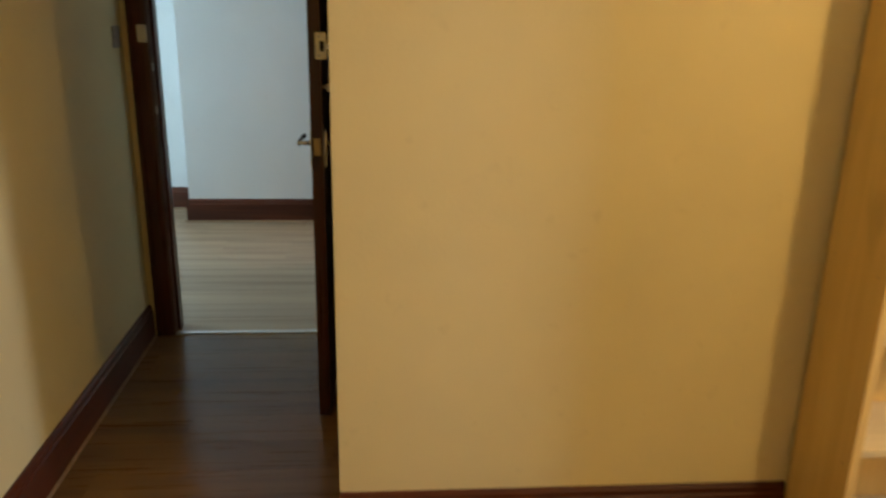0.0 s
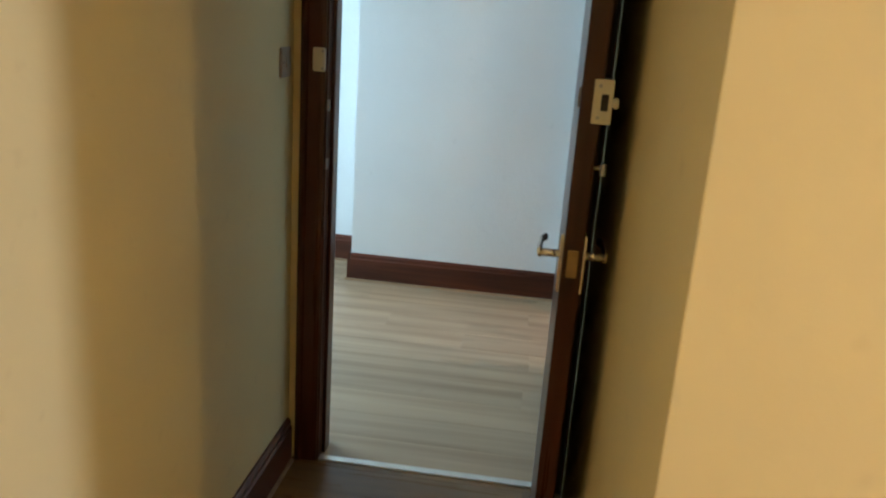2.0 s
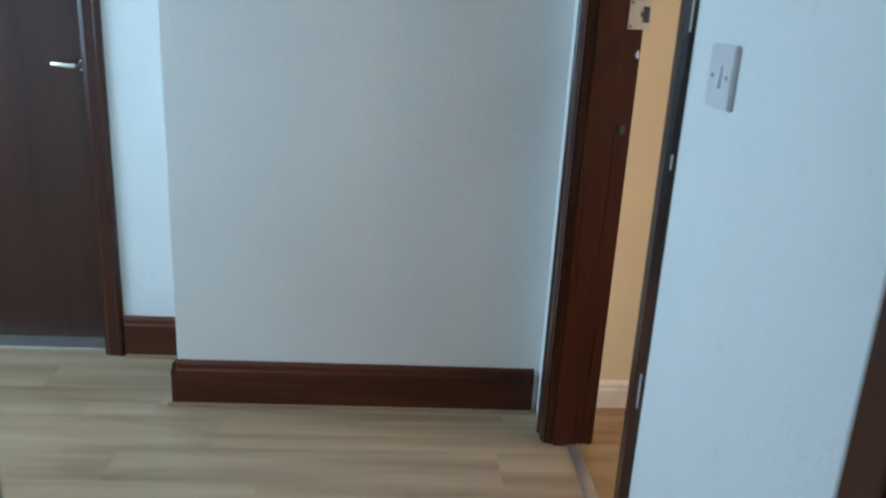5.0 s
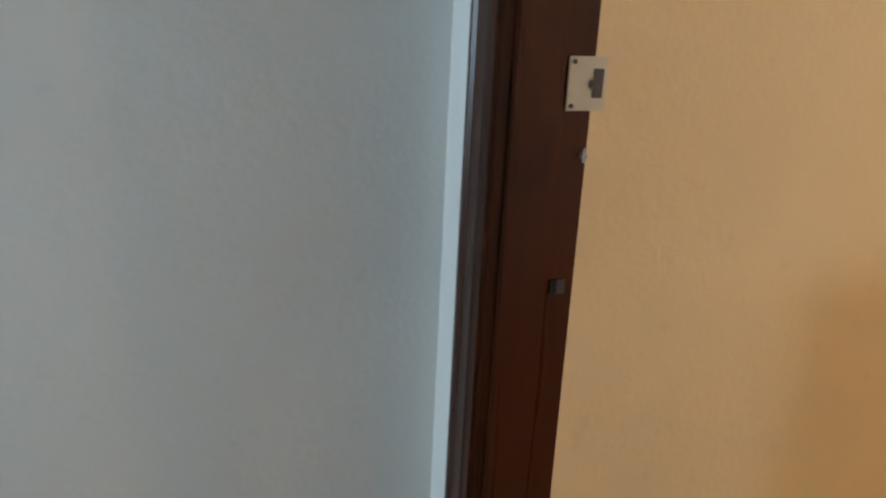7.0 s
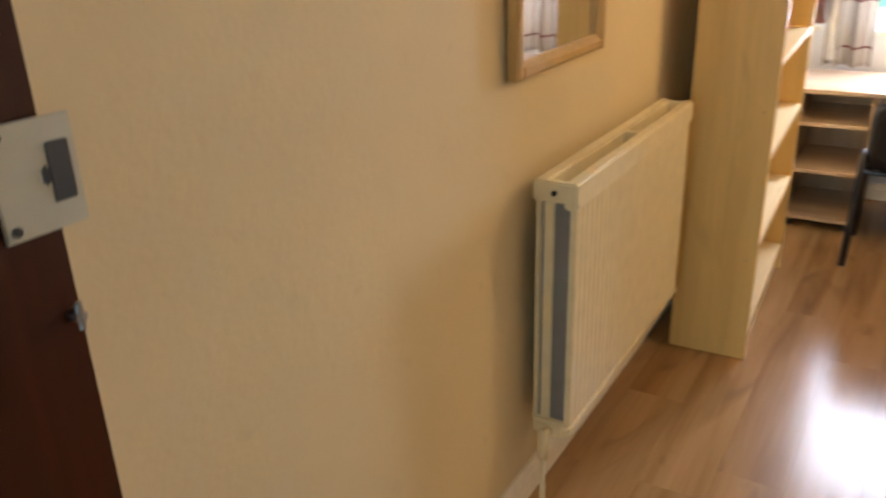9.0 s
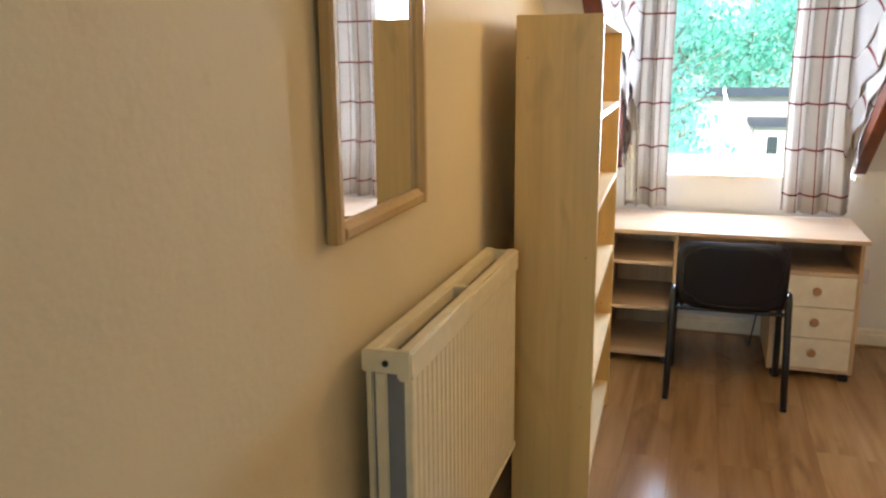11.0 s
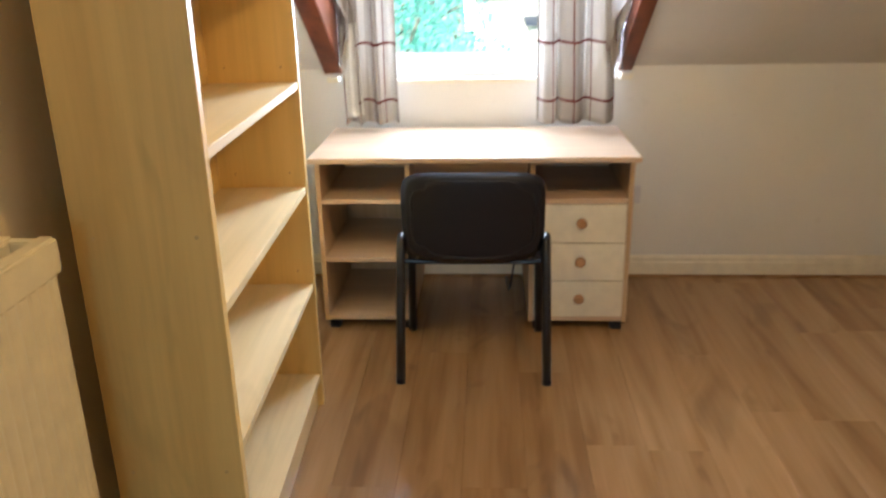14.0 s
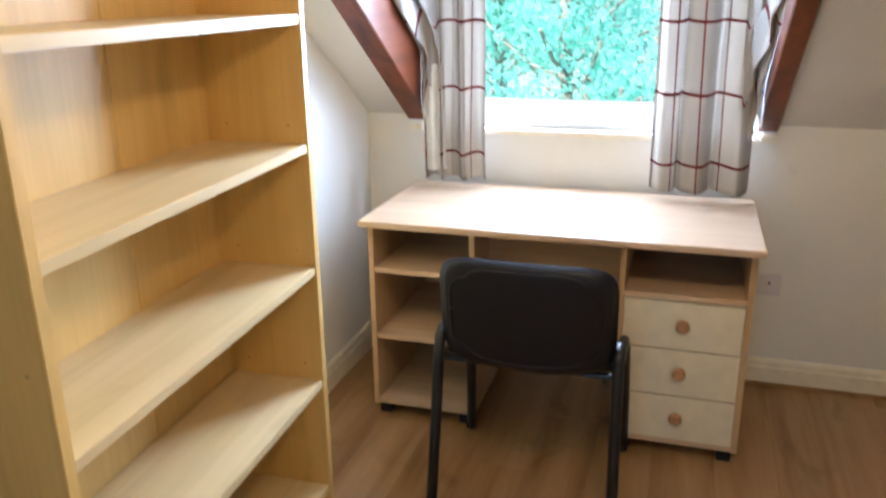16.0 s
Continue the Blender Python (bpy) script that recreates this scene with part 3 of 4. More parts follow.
# ---- second bedroom: radiator ----
def radiator():
    r = thing("radiator", "cream enamelled double panel radiator under the mirror", "radiator")
    x0, x1, z0, z1 = 1.470, 2.485, 0.285, 0.990
    yf, yb = -0.100, 0.008
    bm = bmesh.new()
    # fluted front panel
    n = 30
    pts = []
    for i in range(n):
        xa = x0 + 0.012 + (x1 - x0 - 0.024) * i / n
        w = (x1 - x0 - 0.024) / n
        pts += [(xa, yf + 0.0024), (xa + w * 0.18, yf), (xa + w * 0.72, yf), (xa + w * 0.88, yf + 0.0024)]
    outline = pts + [(x1 - 0.012, yf + 0.018), (x0 + 0.012, yf + 0.018)]
    profile(bm, outline, 2, z0 + 0.03, z1 - 0.070)
    part("front_panel", bm, RADIATOR, r)
    part("back_panel", boxes((x0 + 0.012, x1 - 0.012, yb - 0.016, yb, z0 + 0.02, z1 - 0.03), bevel=0.003), RADIATOR, r)
    part("top_rail", boxes((x0, x1, yf - 0.004, yf + 0.032, z1 - 0.070, z1), bevel=0.006), RADIATOR, r)
    part("top_rail", boxes((x0, x1, yb - 0.036, yb + 0.002, z1 - 0.045, z1), bevel=0.006), RADIATOR, r)
    part("bottom_rail", boxes((x0, x1, yf - 0.002, yf + 0.020, z0, z0 + 0.03), bevel=0.006), RADIATOR, r)
    fins = bmesh.new()
    for i in range(48):
        xa = x0 + 0.03 + i * (x1 - x0 - 0.06) / 47
        box(fins, xa - 0.004, xa + 0.004, yf + 0.021, yb - 0.018, z0 + 0.04, z1 - 0.046)
    tagged(part("convector", fins, RADIATOR, r, "cream convector fins"), kind="stuff")
    for xc in (x0 + 0.002, (x0 + x1) / 2 + 0.03, x1 - 0.026):
        part("bracket", boxes((xc, xc + 0.024, yf + 0.015, yb - 0.016, z1 - 0.040, z1 - 0.004), bevel=0.003), RADIATOR, r)
    part("end_cap", boxes((x0 - 0.004, x0 + 0.010, yf - 0.004, yb + 0.002, z1 - 0.052, z1 - 0.001), bevel=0.004), RADIATOR, r, "cream end cap with vent")
    part("side_channel", boxes((x0 + 0.004, x0 + 0.012, yf + 0.056, yf + 0.083, z0 + 0.04, z1 - 0.052), bevel=0.003), RADIATOR, r, "cream side channel")
    # thin dark sheet that stands in for the shade between the two panels
    part("side_shade", boxes((x0 + 0.014, x0 + 0.018, yf + 0.019, yb - 0.017, z0 + 0.035, z1 - 0.052)), RADIATOR_SHADE, r, "dark grey sheet for the shade between the panels")
    v = bmesh.new()
    rod(v, (x0 - 0.008, (yf + yb) / 2, z1 - 0.028), (x0 - 0.003, (yf + yb) / 2, z1 - 0.028), 0.007)
    part("vent", v, DARK, r)
    part("valve_cap", boxes((x0 - 0.008, x0 + 0.02, yf + 0.01, yb - 0.01, z0 - 0.004, z0 + 0.04), bevel=0.006), RADIATOR, r, "cream lower cap")
    p = bmesh.new()
    rod(p, (x0 - 0.01, -0.05, z0 + 0.015), (x0 - 0.045, -0.05, z0 + 0.015), 0.012)
    rod(p, (x0 - 0.045, -0.05, z0 + 0.035), (x0 - 0.045, -0.05, z0 - 0.045), 0.015)
    rod(p, (x0 - 0.045, -0.05, z0 - 0.045), (x0 - 0.045, -0.05, 0.0), 0.0075)
    part("pipe", p, RADIATOR, r, "painted supply pipe and valve", smooth=True)
    for xc in (x0 + 0.2, x1 - 0.2):
        part("wall_bracket", boxes((xc - 0.015, xc + 0.015, yb - 0.002, YM, z0 + 0.1, z1 - 0.1)), RADIATOR, r)
    return r


radiator()


def mirror():
    m = thing("mirror", "tall mirror in a pale pine frame on the cream wall", "mirror")
    x0, x1, z0, z1 = 1.392, 1.953, 1.230, 2.02
    w, t = 0.038, 0.028
    yb = YM

    def prof():
        return [(0, 0), (0, 0.022), (0.008, t), (0.024, t), (w - 0.006, 0.018), (w, 0.013), (w, 0)]

    for nm, ax, lo, hi, base, s in (("frame_side", 2, z0, z1, x0, 1), ("frame_side", 2, z0, z1, x1, -1), ("frame_rail", 0, x0 + w, x1 - w, z0, 1), ("frame_rail", 0, x0 + w, x1 - w, z1, -1)):
        bm = bmesh.new()
        if ax == 2:
            profile(bm, [(base + s * a, yb - b) for a, b in prof()], 2, lo, hi)
        else:
            profile(bm, [(yb - b, base + s * a) for a, b in prof()], 0, lo, hi)
        part(nm, bm, PINE_FRAME, m)
    part("glass", boxes((x0 + w - 0.004, x1 - w + 0.004, yb - 0.008, yb - 0.003, z0 + w - 0.004, z1 - w + 0.004)), MIRROR, m, "mirror glass")
    return m


turned = mirror()
turned.matrix_world = Matrix.Translation((1.946, YM, 0)) @ pose(0, 0, 0, 0, 0, 1.0) @ Matrix.Translation((-1.946, -YM, 0))


# ---- bookcases ----
def bookcase(x0, x1, yf, yb, label, group):
    b = thing("bookcase", label, "bookcase", group)
    h, t = 1.735, 0.026
    part("side_panel", boxes((x0, x0 + t, yf, yb, 0, h), bevel=0.0015), MAPLE_Z, b)
    part("side_panel", boxes((x1 - t, x1, yf, yb, 0, h), bevel=0.0015), MAPLE_Z, b)
    part("top_panel", boxes((x0 + t, x1 - t, yf + 0.002, yb, h - t, h - 0.001), bevel=0.0015), MAPLE_X, b)
    for z in (0.123, 0.456, 0.785, 1.111, 1.422):
        part("shelf", boxes((x0 + t, x1 - t, yf + 0.003, yb - 0.008, z - 0.023, z), bevel=0.0015), MAPLE_X, b)
    part("plinth", boxes((x0 + t, x1 - t, yf + 0.018, yf + 0.034, 0, 0.10), bevel=0.001), MAPLE_X, b)
    xm = x0 + (x1 - x0) * 0.60
    part("back_panel", boxes((x0 + t, xm - 0.001, yb - 0.008, yb - 0.003, 0.02, h - t)), MAPLE_Z, b)
    part("back_panel", boxes((xm + 0.001, x1 - t, yb - 0.008, yb - 0.003, 0.02, h - t)), MAPLE_Z, b)
    for z in (0.94, 0.40, 1.60):
        for y in (yf + 0.035, yb - 0.04):
            part("screw_cap", rod(bmesh.new(), (x0 - 0.001, y, z), (x0 + 0.001, y, z), 0.0045, sides=10), PINE_FRAME, b, "small brown screw cap")
    for z in (0.456, 0.785, 1.111, 1.422):
        for y in (yf + 0.05, yb - 0.06):
            part("peg_hole", rod(bmesh.new(), (x1 - t - 0.0015, y, z + 0.045), (x1 - t + 0.001, y, z + 0.045), 0.003, sides=8), KNOB, b)
    return b


askew = bookcase(2.62, 3.60, -0.300, -0.020, "tall pale maple bookcase with empty shelves beside the radiator", "")
askew.matrix_world = Matrix.Translation((3.6, -0.3, 0)) @ pose(0, 0, 0, 0, 0, 2.3) @ Matrix.Translation((-3.6, 0.3, 0))
bookcase(1.36, 2.24, -3.90, -3.62, "tall pale maple bookcase against the cream wall", "")


# ---- desk ----
def desk():
    d = thing("desk", "beech desk with open shelves and three cream drawers", "desk")
    x0, x1 = 4.195, 4.755
    bm = boxes((4.150, 4.780, -1.455, -0.170, 0.718, 0.740), bevel=0.004)
    part("desktop", bm, BEECH_Y, d)
    for y0, y1 in ((-0.208, -0.190), (-0.565, -0.547), (-1.055, -1.037), (-1.438, -1.420)):
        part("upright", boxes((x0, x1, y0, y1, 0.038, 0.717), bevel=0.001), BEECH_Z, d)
    for z in (0.545, 0.298, 0.040):
        part("shelf", boxes((x0 + 0.004, x1, -0.546, -0.209, z, z + 0.018), bevel=0.001), BEECH_Y, d)
    part("shelf", boxes((x0 + 0.004, x1, -1.419, -1.056, 0.545, 0.563), bevel=0.001), BEECH_Y, d)
    part("bottom", boxes((x0 + 0.004, x1, -1.419, -1.056, 0.040, 0.058), bevel=0.001), BEECH_Y, d)
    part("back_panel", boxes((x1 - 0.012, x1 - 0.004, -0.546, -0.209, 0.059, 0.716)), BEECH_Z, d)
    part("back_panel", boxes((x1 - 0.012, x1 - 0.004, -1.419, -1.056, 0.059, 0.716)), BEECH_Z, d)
    part("modesty_panel", boxes((x0 + 0.20, x0 + 0.216, -1.036, -0.566, 0.48, 0.716), bevel=0.001), BEECH_Y, d)
    for za, zb in ((0.384, 0.541), (0.222, 0.380), (0.062, 0.218)):
        dr = part("drawer", boxes((x0 - 0.004, x0 + 0.014, -1.418, -1.057, za, zb), bevel=0.002), IVORY, d, "cream drawer front")
        k = bmesh.new()
        zc = (za + zb) / 2 + 0.008
        rod(k, (x0 - 0.004, -1.240, zc), (x0 - 0.018, -1.240, zc), 0.010, 0.013)
        rod(k, (x0 - 0.018, -1.240, zc), (x0 - 0.028, -1.240, zc), 0.020, 0.021, 20)
        rod(k, (x0 - 0.028, -1.240, zc), (x0 - 0.034, -1.240, zc), 0.021, 0.014, 20)
        part("knob", k, KNOB, dr, "round beech knob")
    for y in (-0.23, -0.53, -1.08, -1.40):
        for x in (x0 + 0.03, x1 - 0.05):
            part("foot", boxes((x - 0.022, x + 0.022, y - 0.022, y + 0.022, 0.0, 0.039), bevel=0.004), BLACK_PLASTIC, d, "black plastic foot")
    return d


desk()


# ---- chair ----
def chair():
    c = thing("chair", "black stacking chair with padded back, tucked at the desk", "chair")
    yl, yr = -0.555, -1.085
    for y, s in ((yl, -1), (yr, 1)):
        rear = [(3.735, y, 0.0), (3.765, y + s * 0.004, 0.20), (3.790, y + s * 0.008, 0.40), (3.800, y + s * 0.010, 0.475), (3.812, y + s * 0.010, 0.515), (3.838, y + s * 0.010, 0.530), (3.870, y + s * 0.012, 0.512), (3.905, y + s * 0.014, 0.470), (3.95, y + s * 0.016, 0.440), (4.05, y + s * 0.018, 0.432)]
        part("leg", sweep(bmesh.new(), rear, 0.0165, 0.017), BLACK_METAL, c, smooth=True)
        front = [(4.190, y + s * 0.004, 0.0), (4.170, y + s * 0.008, 0.22), (4.150, y + s * 0.014, 0.395), (4.125, y + s * 0.017, 0.425), (4.07, y + s * 0.018, 0.432), (4.02, y + s * 0.018, 0.432)]
        part("leg", sweep(bmesh.new(), front, 0.0165, 0.017), BLACK_METAL, c, smooth=True)
        up = [(3.98, y + s * 0.05, 0.430), (3.90, y + s * 0.05, 0.436), (3.855, y + s * 0.05, 0.455), (3.832, y + s * 0.05, 0.50), (3.815, y + s * 0.05, 0.60), (3.795, y + s * 0.05, 0.73)]
        part("back_upright", sweep(bmesh.new(), up, 0.009, 0.014), BLACK_METAL, c, smooth=True)
    for x in (3.86, 4.10):
        part("crossbar", sweep(bmesh.new(), [(x, yl - 0.01, 0.428), (x, (yl + yr) / 2, 0.428), (x, yr + 0.01, 0.428)], 0.010, 0.010, side=(1, 0, 0)), BLACK_METAL, c)
    # seat and back pads: rounded superellipse cushions
    def cushion(name, fn, nu, nv, mat, label):
        bm = bmesh.new()
        for side in (1, -1):
            grid = [[bm.verts.new(fn(i / nu * 2 - 1, j / nv * 2 - 1, side)) for j in range(nv + 1)] for i in range(nu + 1)]
            for i in range(nu):
                for j in range(nv):
                    bm.faces.new((grid[i][j], grid[i + 1][j], grid[i + 1][j + 1], grid[i][j + 1]))
        bmesh.ops.remove_doubles(bm, verts=bm.verts, dist=0.0004)
        return part(name, bm, mat, c, label, smooth=True)

    def corner(u, v, r):
        k = max(abs(u), abs(v))
        if k == 0:
            return 0, 0, 0
        n = (abs(u) ** 6 + abs(v) ** 6) ** (1 / 6)
        return u * k / n, v * k / n, k

    ym = (yl + yr) / 2

    def seat(u, v, side):
        a, b, k = corner(u, v, 0)
        th = 0.022 * (1 - k ** 6) ** 0.5
        return (4.01 + a * 0.205, ym + b * 0.225, 0.462 + side * th - 0.012 * (1 - b * b) * (0.4 + 0.6 * (1 - a * a)))

    def back(u, v, side):
        a, b, k = corner(u, v, 0)
        th = 0.016 * (1 - k ** 8) ** 0.5
        z = 0.620 + b * 0.160
        lean = -(z - 0.45) * 0.13
        curve = -0.026 * (1 - a * a)
        if b < -0.2:
            z -= 0.020 * (1 - a * a) * (-b - 0.2)
        return (3.832 + lean + curve + side * th, ym + a * 0.245, z)

    cushion("seat", seat, 18, 18, BLACK_FABRIC, "black upholstered seat")
    cushion("backrest", back, 20, 16, BLACK_FABRIC, "black padded backrest")

    def shell(u, v, side):
        a, b, k = corner(u, v, 0)
        p = back(u * 1.0, v, -1)
        th = 0.004 * (1 - k ** 8) ** 0.5
        return (p[0] - 0.008 - side * th, ym + (p[1] - ym) * 1.012, 0.620 + (p[2] - 0.620) * 1.012)

    cushion("back_shell", shell, 20, 16, BLACK_PLASTIC, "black plastic back shell")
    # moulded rib round the back shell
    loop = []
    for i in range(49):
        w = i / 48 * math.tau
        u, v = math.cos(w), math.sin(w)
        n = (abs(u) ** 5 + abs(v) ** 5) ** (1 / 5)
        p = back(0.86 * u / n, 0.84 * v / n, -1)
        loop.append((p[0] - 0.0125, p[1], p[2]))
    part("rib", sweep(bmesh.new(), loop, 0.004, 0.004, 8, side=(1, 0, 0)), BLACK_PLASTIC, c, smooth=True)
    # seat pan that shows as a bowed lip under the back
    lip = [(3.838, yl - 0.03 + (yr - yl + 0.06) * k / 12, 0.470 - 0.028 * math.sin(math.pi * k / 12)) for k in range(13)]
    part("seat_lip", sweep(bmesh.new(), lip, 0.010, 0.010, 10, side=(1, 0, 0)), BLACK_PLASTIC, c, smooth=True)
    for y in (yl, yr):
        for x in (3.735, 4.190):
            part("rubber_foot", boxes((x - 0.016, x + 0.018, y - 0.013, y + 0.013, 0, 0.025), bevel=0.004), BLACK_PLASTIC, c)
    return c


chair()


# ---- chest of drawers ----
def chest():
    c = thing("chest_of_drawers", "white chest of drawers with maple top against the wall", "chest of drawers")
    x0, x1, yf, yb = 3.02, 3.86, -2.62, -3.075
    part("carcass", boxes((x0, x1, yb, yf + 0.0, 0.05, 0.762), bevel=0.002), WHITE_FRONT, c)
    part("top", boxes((x0 - 0.012, x1 + 0.012, yb, yf + 0.024, 0.763, 0.785), bevel=0.004), MAPLE_X, c, "pale maple top")
    for za, zb in ((0.545, 0.755), (0.305, 0.540), (0.062, 0.300)):
        dr = part("drawer", boxes((x0 + 0.003, x1 - 0.003, yf + 0.001, yf + 0.018, za, zb), bevel=0.003), WHITE_FRONT, c, "white drawer front")
        for x in (x0 + 0.2, x1 - 0.27):
            k = bmesh.new()
            rod(k, (x, yf + 0.018, (za + zb) / 2), (x, yf + 0.034, (za + zb) / 2), 0.010, 0.013)
            rod(k, (x, yf + 0.034, (za + zb) / 2), (x, yf + 0.046, (za + zb) / 2), 0.019, 0.016, 20)
            part("knob", k, WHITE_PLASTIC, dr)
    for x in (x0 + 0.04, x1 - 0.05):
        for y in (yf - 0.03, yb + 0.05):
            part("foot", boxes((x - 0.025, x + 0.025, y - 0.025, y + 0.025, 0, 0.05), bevel=0.004), BLACK_PLASTIC, c)
    return c


chest()
sk = thing("wall_socket", "cream wall socket beside the desk", "socket")
part("plate", boxes((XE - 0.010, XE, -1.585, -1.50, 0.365, 0.450), bevel=0.003), SWITCH_WHITE, sk)
part("holes", boxes((XE - 0.0115, XE - 0.009, -1.547, -1.539, 0.410, 0.420)), DARK, sk)


cable = thing("power_cable", "thin black cable hanging under the desk", "cable")
part("lead", sweep(bmesh.new(), [(4.70, -1.030, 0.42), (4.67, -1.022, 0.30), (4.63, -1.000, 0.18), (4.60, -0.985, 0.10), (4.60, -0.975, 0.03), (4.62, -0.970, 0.004), (4.70, -0.965, 0.004), (4.79, -0.960, 0.004)], 0.004, 0.004, 8), BLACK_PLASTIC, cable, smooth=True)


# ---- dormer: beams, window, curtains ----
def beam(y0, y1, label):
    b = thing("beam", label, "beam", "beams beside the dormer")
    bm = bmesh.new()
    d = 0.26
    nx, nz = SL / math.hypot(1, SL), 1 / math.hypot(1, SL)
    ax, az = XE - 0.015, slope_z(XE - 0.015) - 0.03
    tx = XT + 0.02
    tz = slope_z(tx) - 0.03
    profile(bm, [(ax, az), (tx, tz), (tx + nx * d, tz + nz * d), (ax + 0.02 + 0.0, az + nz * d + 0.05)], 1, y0, y1)
    bmesh.ops.bevel(bm, geom=list(bm.edges), offset=0.004, segments=1, affect="EDGES")
    part("board", bm, BEAM_WOOD, b)
    return b


beam(DY0 - 0.086, DY0, "reddish stained beam sloping beside the window")
beam(DY1, DY1 + 0.065, "dark stained beam sloping beside the window")
for y in (DY0 - 0.043, DY1 + 0.03):
    br = thing("beam_bracket", "small white painted block under the beam", "bracket", "brackets under the beams")
    part("block", boxes((XE - 0.05, XE - 0.001, y - 0.028, y + 0.028, 0.945, 0.972), bevel=0.004), CREAM_TRIM, br)


def window():
    w = thing("window_1", "white framed dormer window over the desk", "window", kind="structure")
    xa, xb = XE + 0.06, XE + 0.12
    part("window_sill", boxes((XE - 0.03, XE + 0.06, WY1 + 0.001, WY0 - 0.001, WZ0 - 0.016, WZ0 + 0.006), bevel=0.004), CREAM_TRIM, w)
    part("window_frame", boxes((xa, xb, WY1, WY1 + 0.06, WZ0, WZ1), (xa, xb, WY0 - 0.06, WY0, WZ0, WZ1), (xa, xb, WY1 + 0.06, WY0 - 0.06, WZ0, WZ0 + 0.07), (xa, xb, WY1 + 0.06, WY0 - 0.06, WZ1 - 0.07, WZ1), bevel=0.004), UPVC, w)
    part("sash", boxes((xa - 0.012, xa, WY1 + 0.05, WY0 - 0.05, WZ0 + 0.06, WZ0 + 0.115), (xa - 0.012, xa, WY1 + 0.05, WY1 + 0.10, WZ0 + 0.115, WZ1 - 0.06), (xa - 0.012, xa, WY0 - 0.10, WY0 - 0.05, WZ0 + 0.115, WZ1 - 0.06), bevel=0.003), UPVC, w)
    pane = part("pane", boxes((xa + 0.02, xa + 0.024, WY1 + 0.06, WY0 - 0.06, WZ0 + 0.07, WZ1 - 0.07)), GLASS, w, "clear window glass")
    pane.visible_shadow = False
    return w


window()


def curtain_cloth():
    m, nt, b = material("checked_curtain_cloth", 0.9, spec=0.1)
    uv = nt.nodes.new("ShaderNodeUVMap")
    sep = nt.nodes.new("ShaderNodeSeparateXYZ")
    nt.links.new(uv.outputs["UV"], sep.inputs[0])

    def bands(out, period, lo, hi):
        md = nt.nodes.new("ShaderNodeMath")
        md.operation = "PINGPONG"
        md.inputs[1].default_value = period / 2
        nt.links.new(out, md.inputs[0])
        r = nt.nodes.new("ShaderNodeMapRange")
        r.inputs["From Min"].default_value, r.inputs["From Max"].default_value = lo, hi
        r.inputs["To Min"].default_value, r.inputs["To Max"].default_value = 1.0, 0.0
        nt.links.new(md.outputs[0], r.inputs["Value"])
        return r.outputs["Result"]

    rows = bands(sep.outputs["Y"], 0.245, 0.0040, 0.0060)
    cols = bands(sep.outputs["X"], 0.170, 0.0030, 0.0044)
    wide = bands(sep.outputs["X"], 0.340, 0.080, 0.086)
    weave = node(nt, "ShaderNodeTexNoise", Scale=420.0, Detail=2.0)
    nt.links.new(uv.outputs["UV"], weave.inputs["Vector"])
    base = ramp(nt, weave.outputs["Fac"], [(0.3, (0.54, 0.51, 0.47)), (0.7, (0.64, 0.61, 0.57))])
    taupe = nt.nodes.new("ShaderNodeRGB")
    taupe.outputs[0].default_value = (0.30, 0.26, 0.22, 1)
    red = nt.nodes.new("ShaderNodeRGB")
    red.outputs[0].default_value = (0.15, 0.022, 0.020, 1)
    half = nt.nodes.new("ShaderNodeMath")
    half.operation = "MULTIPLY"
    half.inputs[1].default_value = 0.55
    nt.links.new(wide, half.inputs[0])
    c = blend(nt, half.outputs[0], base, taupe.outputs[0])
    c = blend(nt, cols, c, red.outputs[0])
    c = blend(nt, rows, c, red.outputs[0])
    nt.links.new(c, b.inputs["Base Color"])
    tr = nt.nodes.new("ShaderNodeBsdfTranslucent")
    nt.links.new(c, tr.inputs["Color"])
    mx = nt.nodes.new("ShaderNodeMixShader")
    mx.inputs[0].default_value = 0.28
    nt.links.new(b.outputs[0], mx.inputs[1])
    nt.links.new(tr.outputs[0], mx.inputs[2])
    nt.links.new(mx.outputs[0], nt.nodes["Material Output"].inputs["Surface"])
    relief(nt, b, weave.outputs["Fac"], 0.15, 0.001)
    return m


CLOTH = curtain_cloth()


def cloth_sheet(name, fn, nu, nv, width, height, parent, label, start=0.0):
    bm = bmesh.new()
    uvl = bm.loops.layers.uv.new("UVMap")
    grid = [[bm.verts.new(fn(i / nu, j / nv)) for j in range(nv + 1)] for i in range(nu + 1)]
    for i in range(nu):
        for j in range(nv):
            f = bm.faces.new((grid[i][j], grid[i + 1][j], grid[i + 1][j + 1], grid[i][j + 1]))
            for l, (a, b) in zip(f.loops, ((i, j), (i + 1, j), (i + 1, j + 1), (i, j + 1))):
                l[uvl].uv = (a / nu * width + start, b / nv * height + 0.145)
            f.smooth = True
    ob = part(name, bm, CLOTH, parent, label)
    so = ob.modifiers.new("thickness", "SOLIDIFY")
    so.thickness = 0.002
    return ob


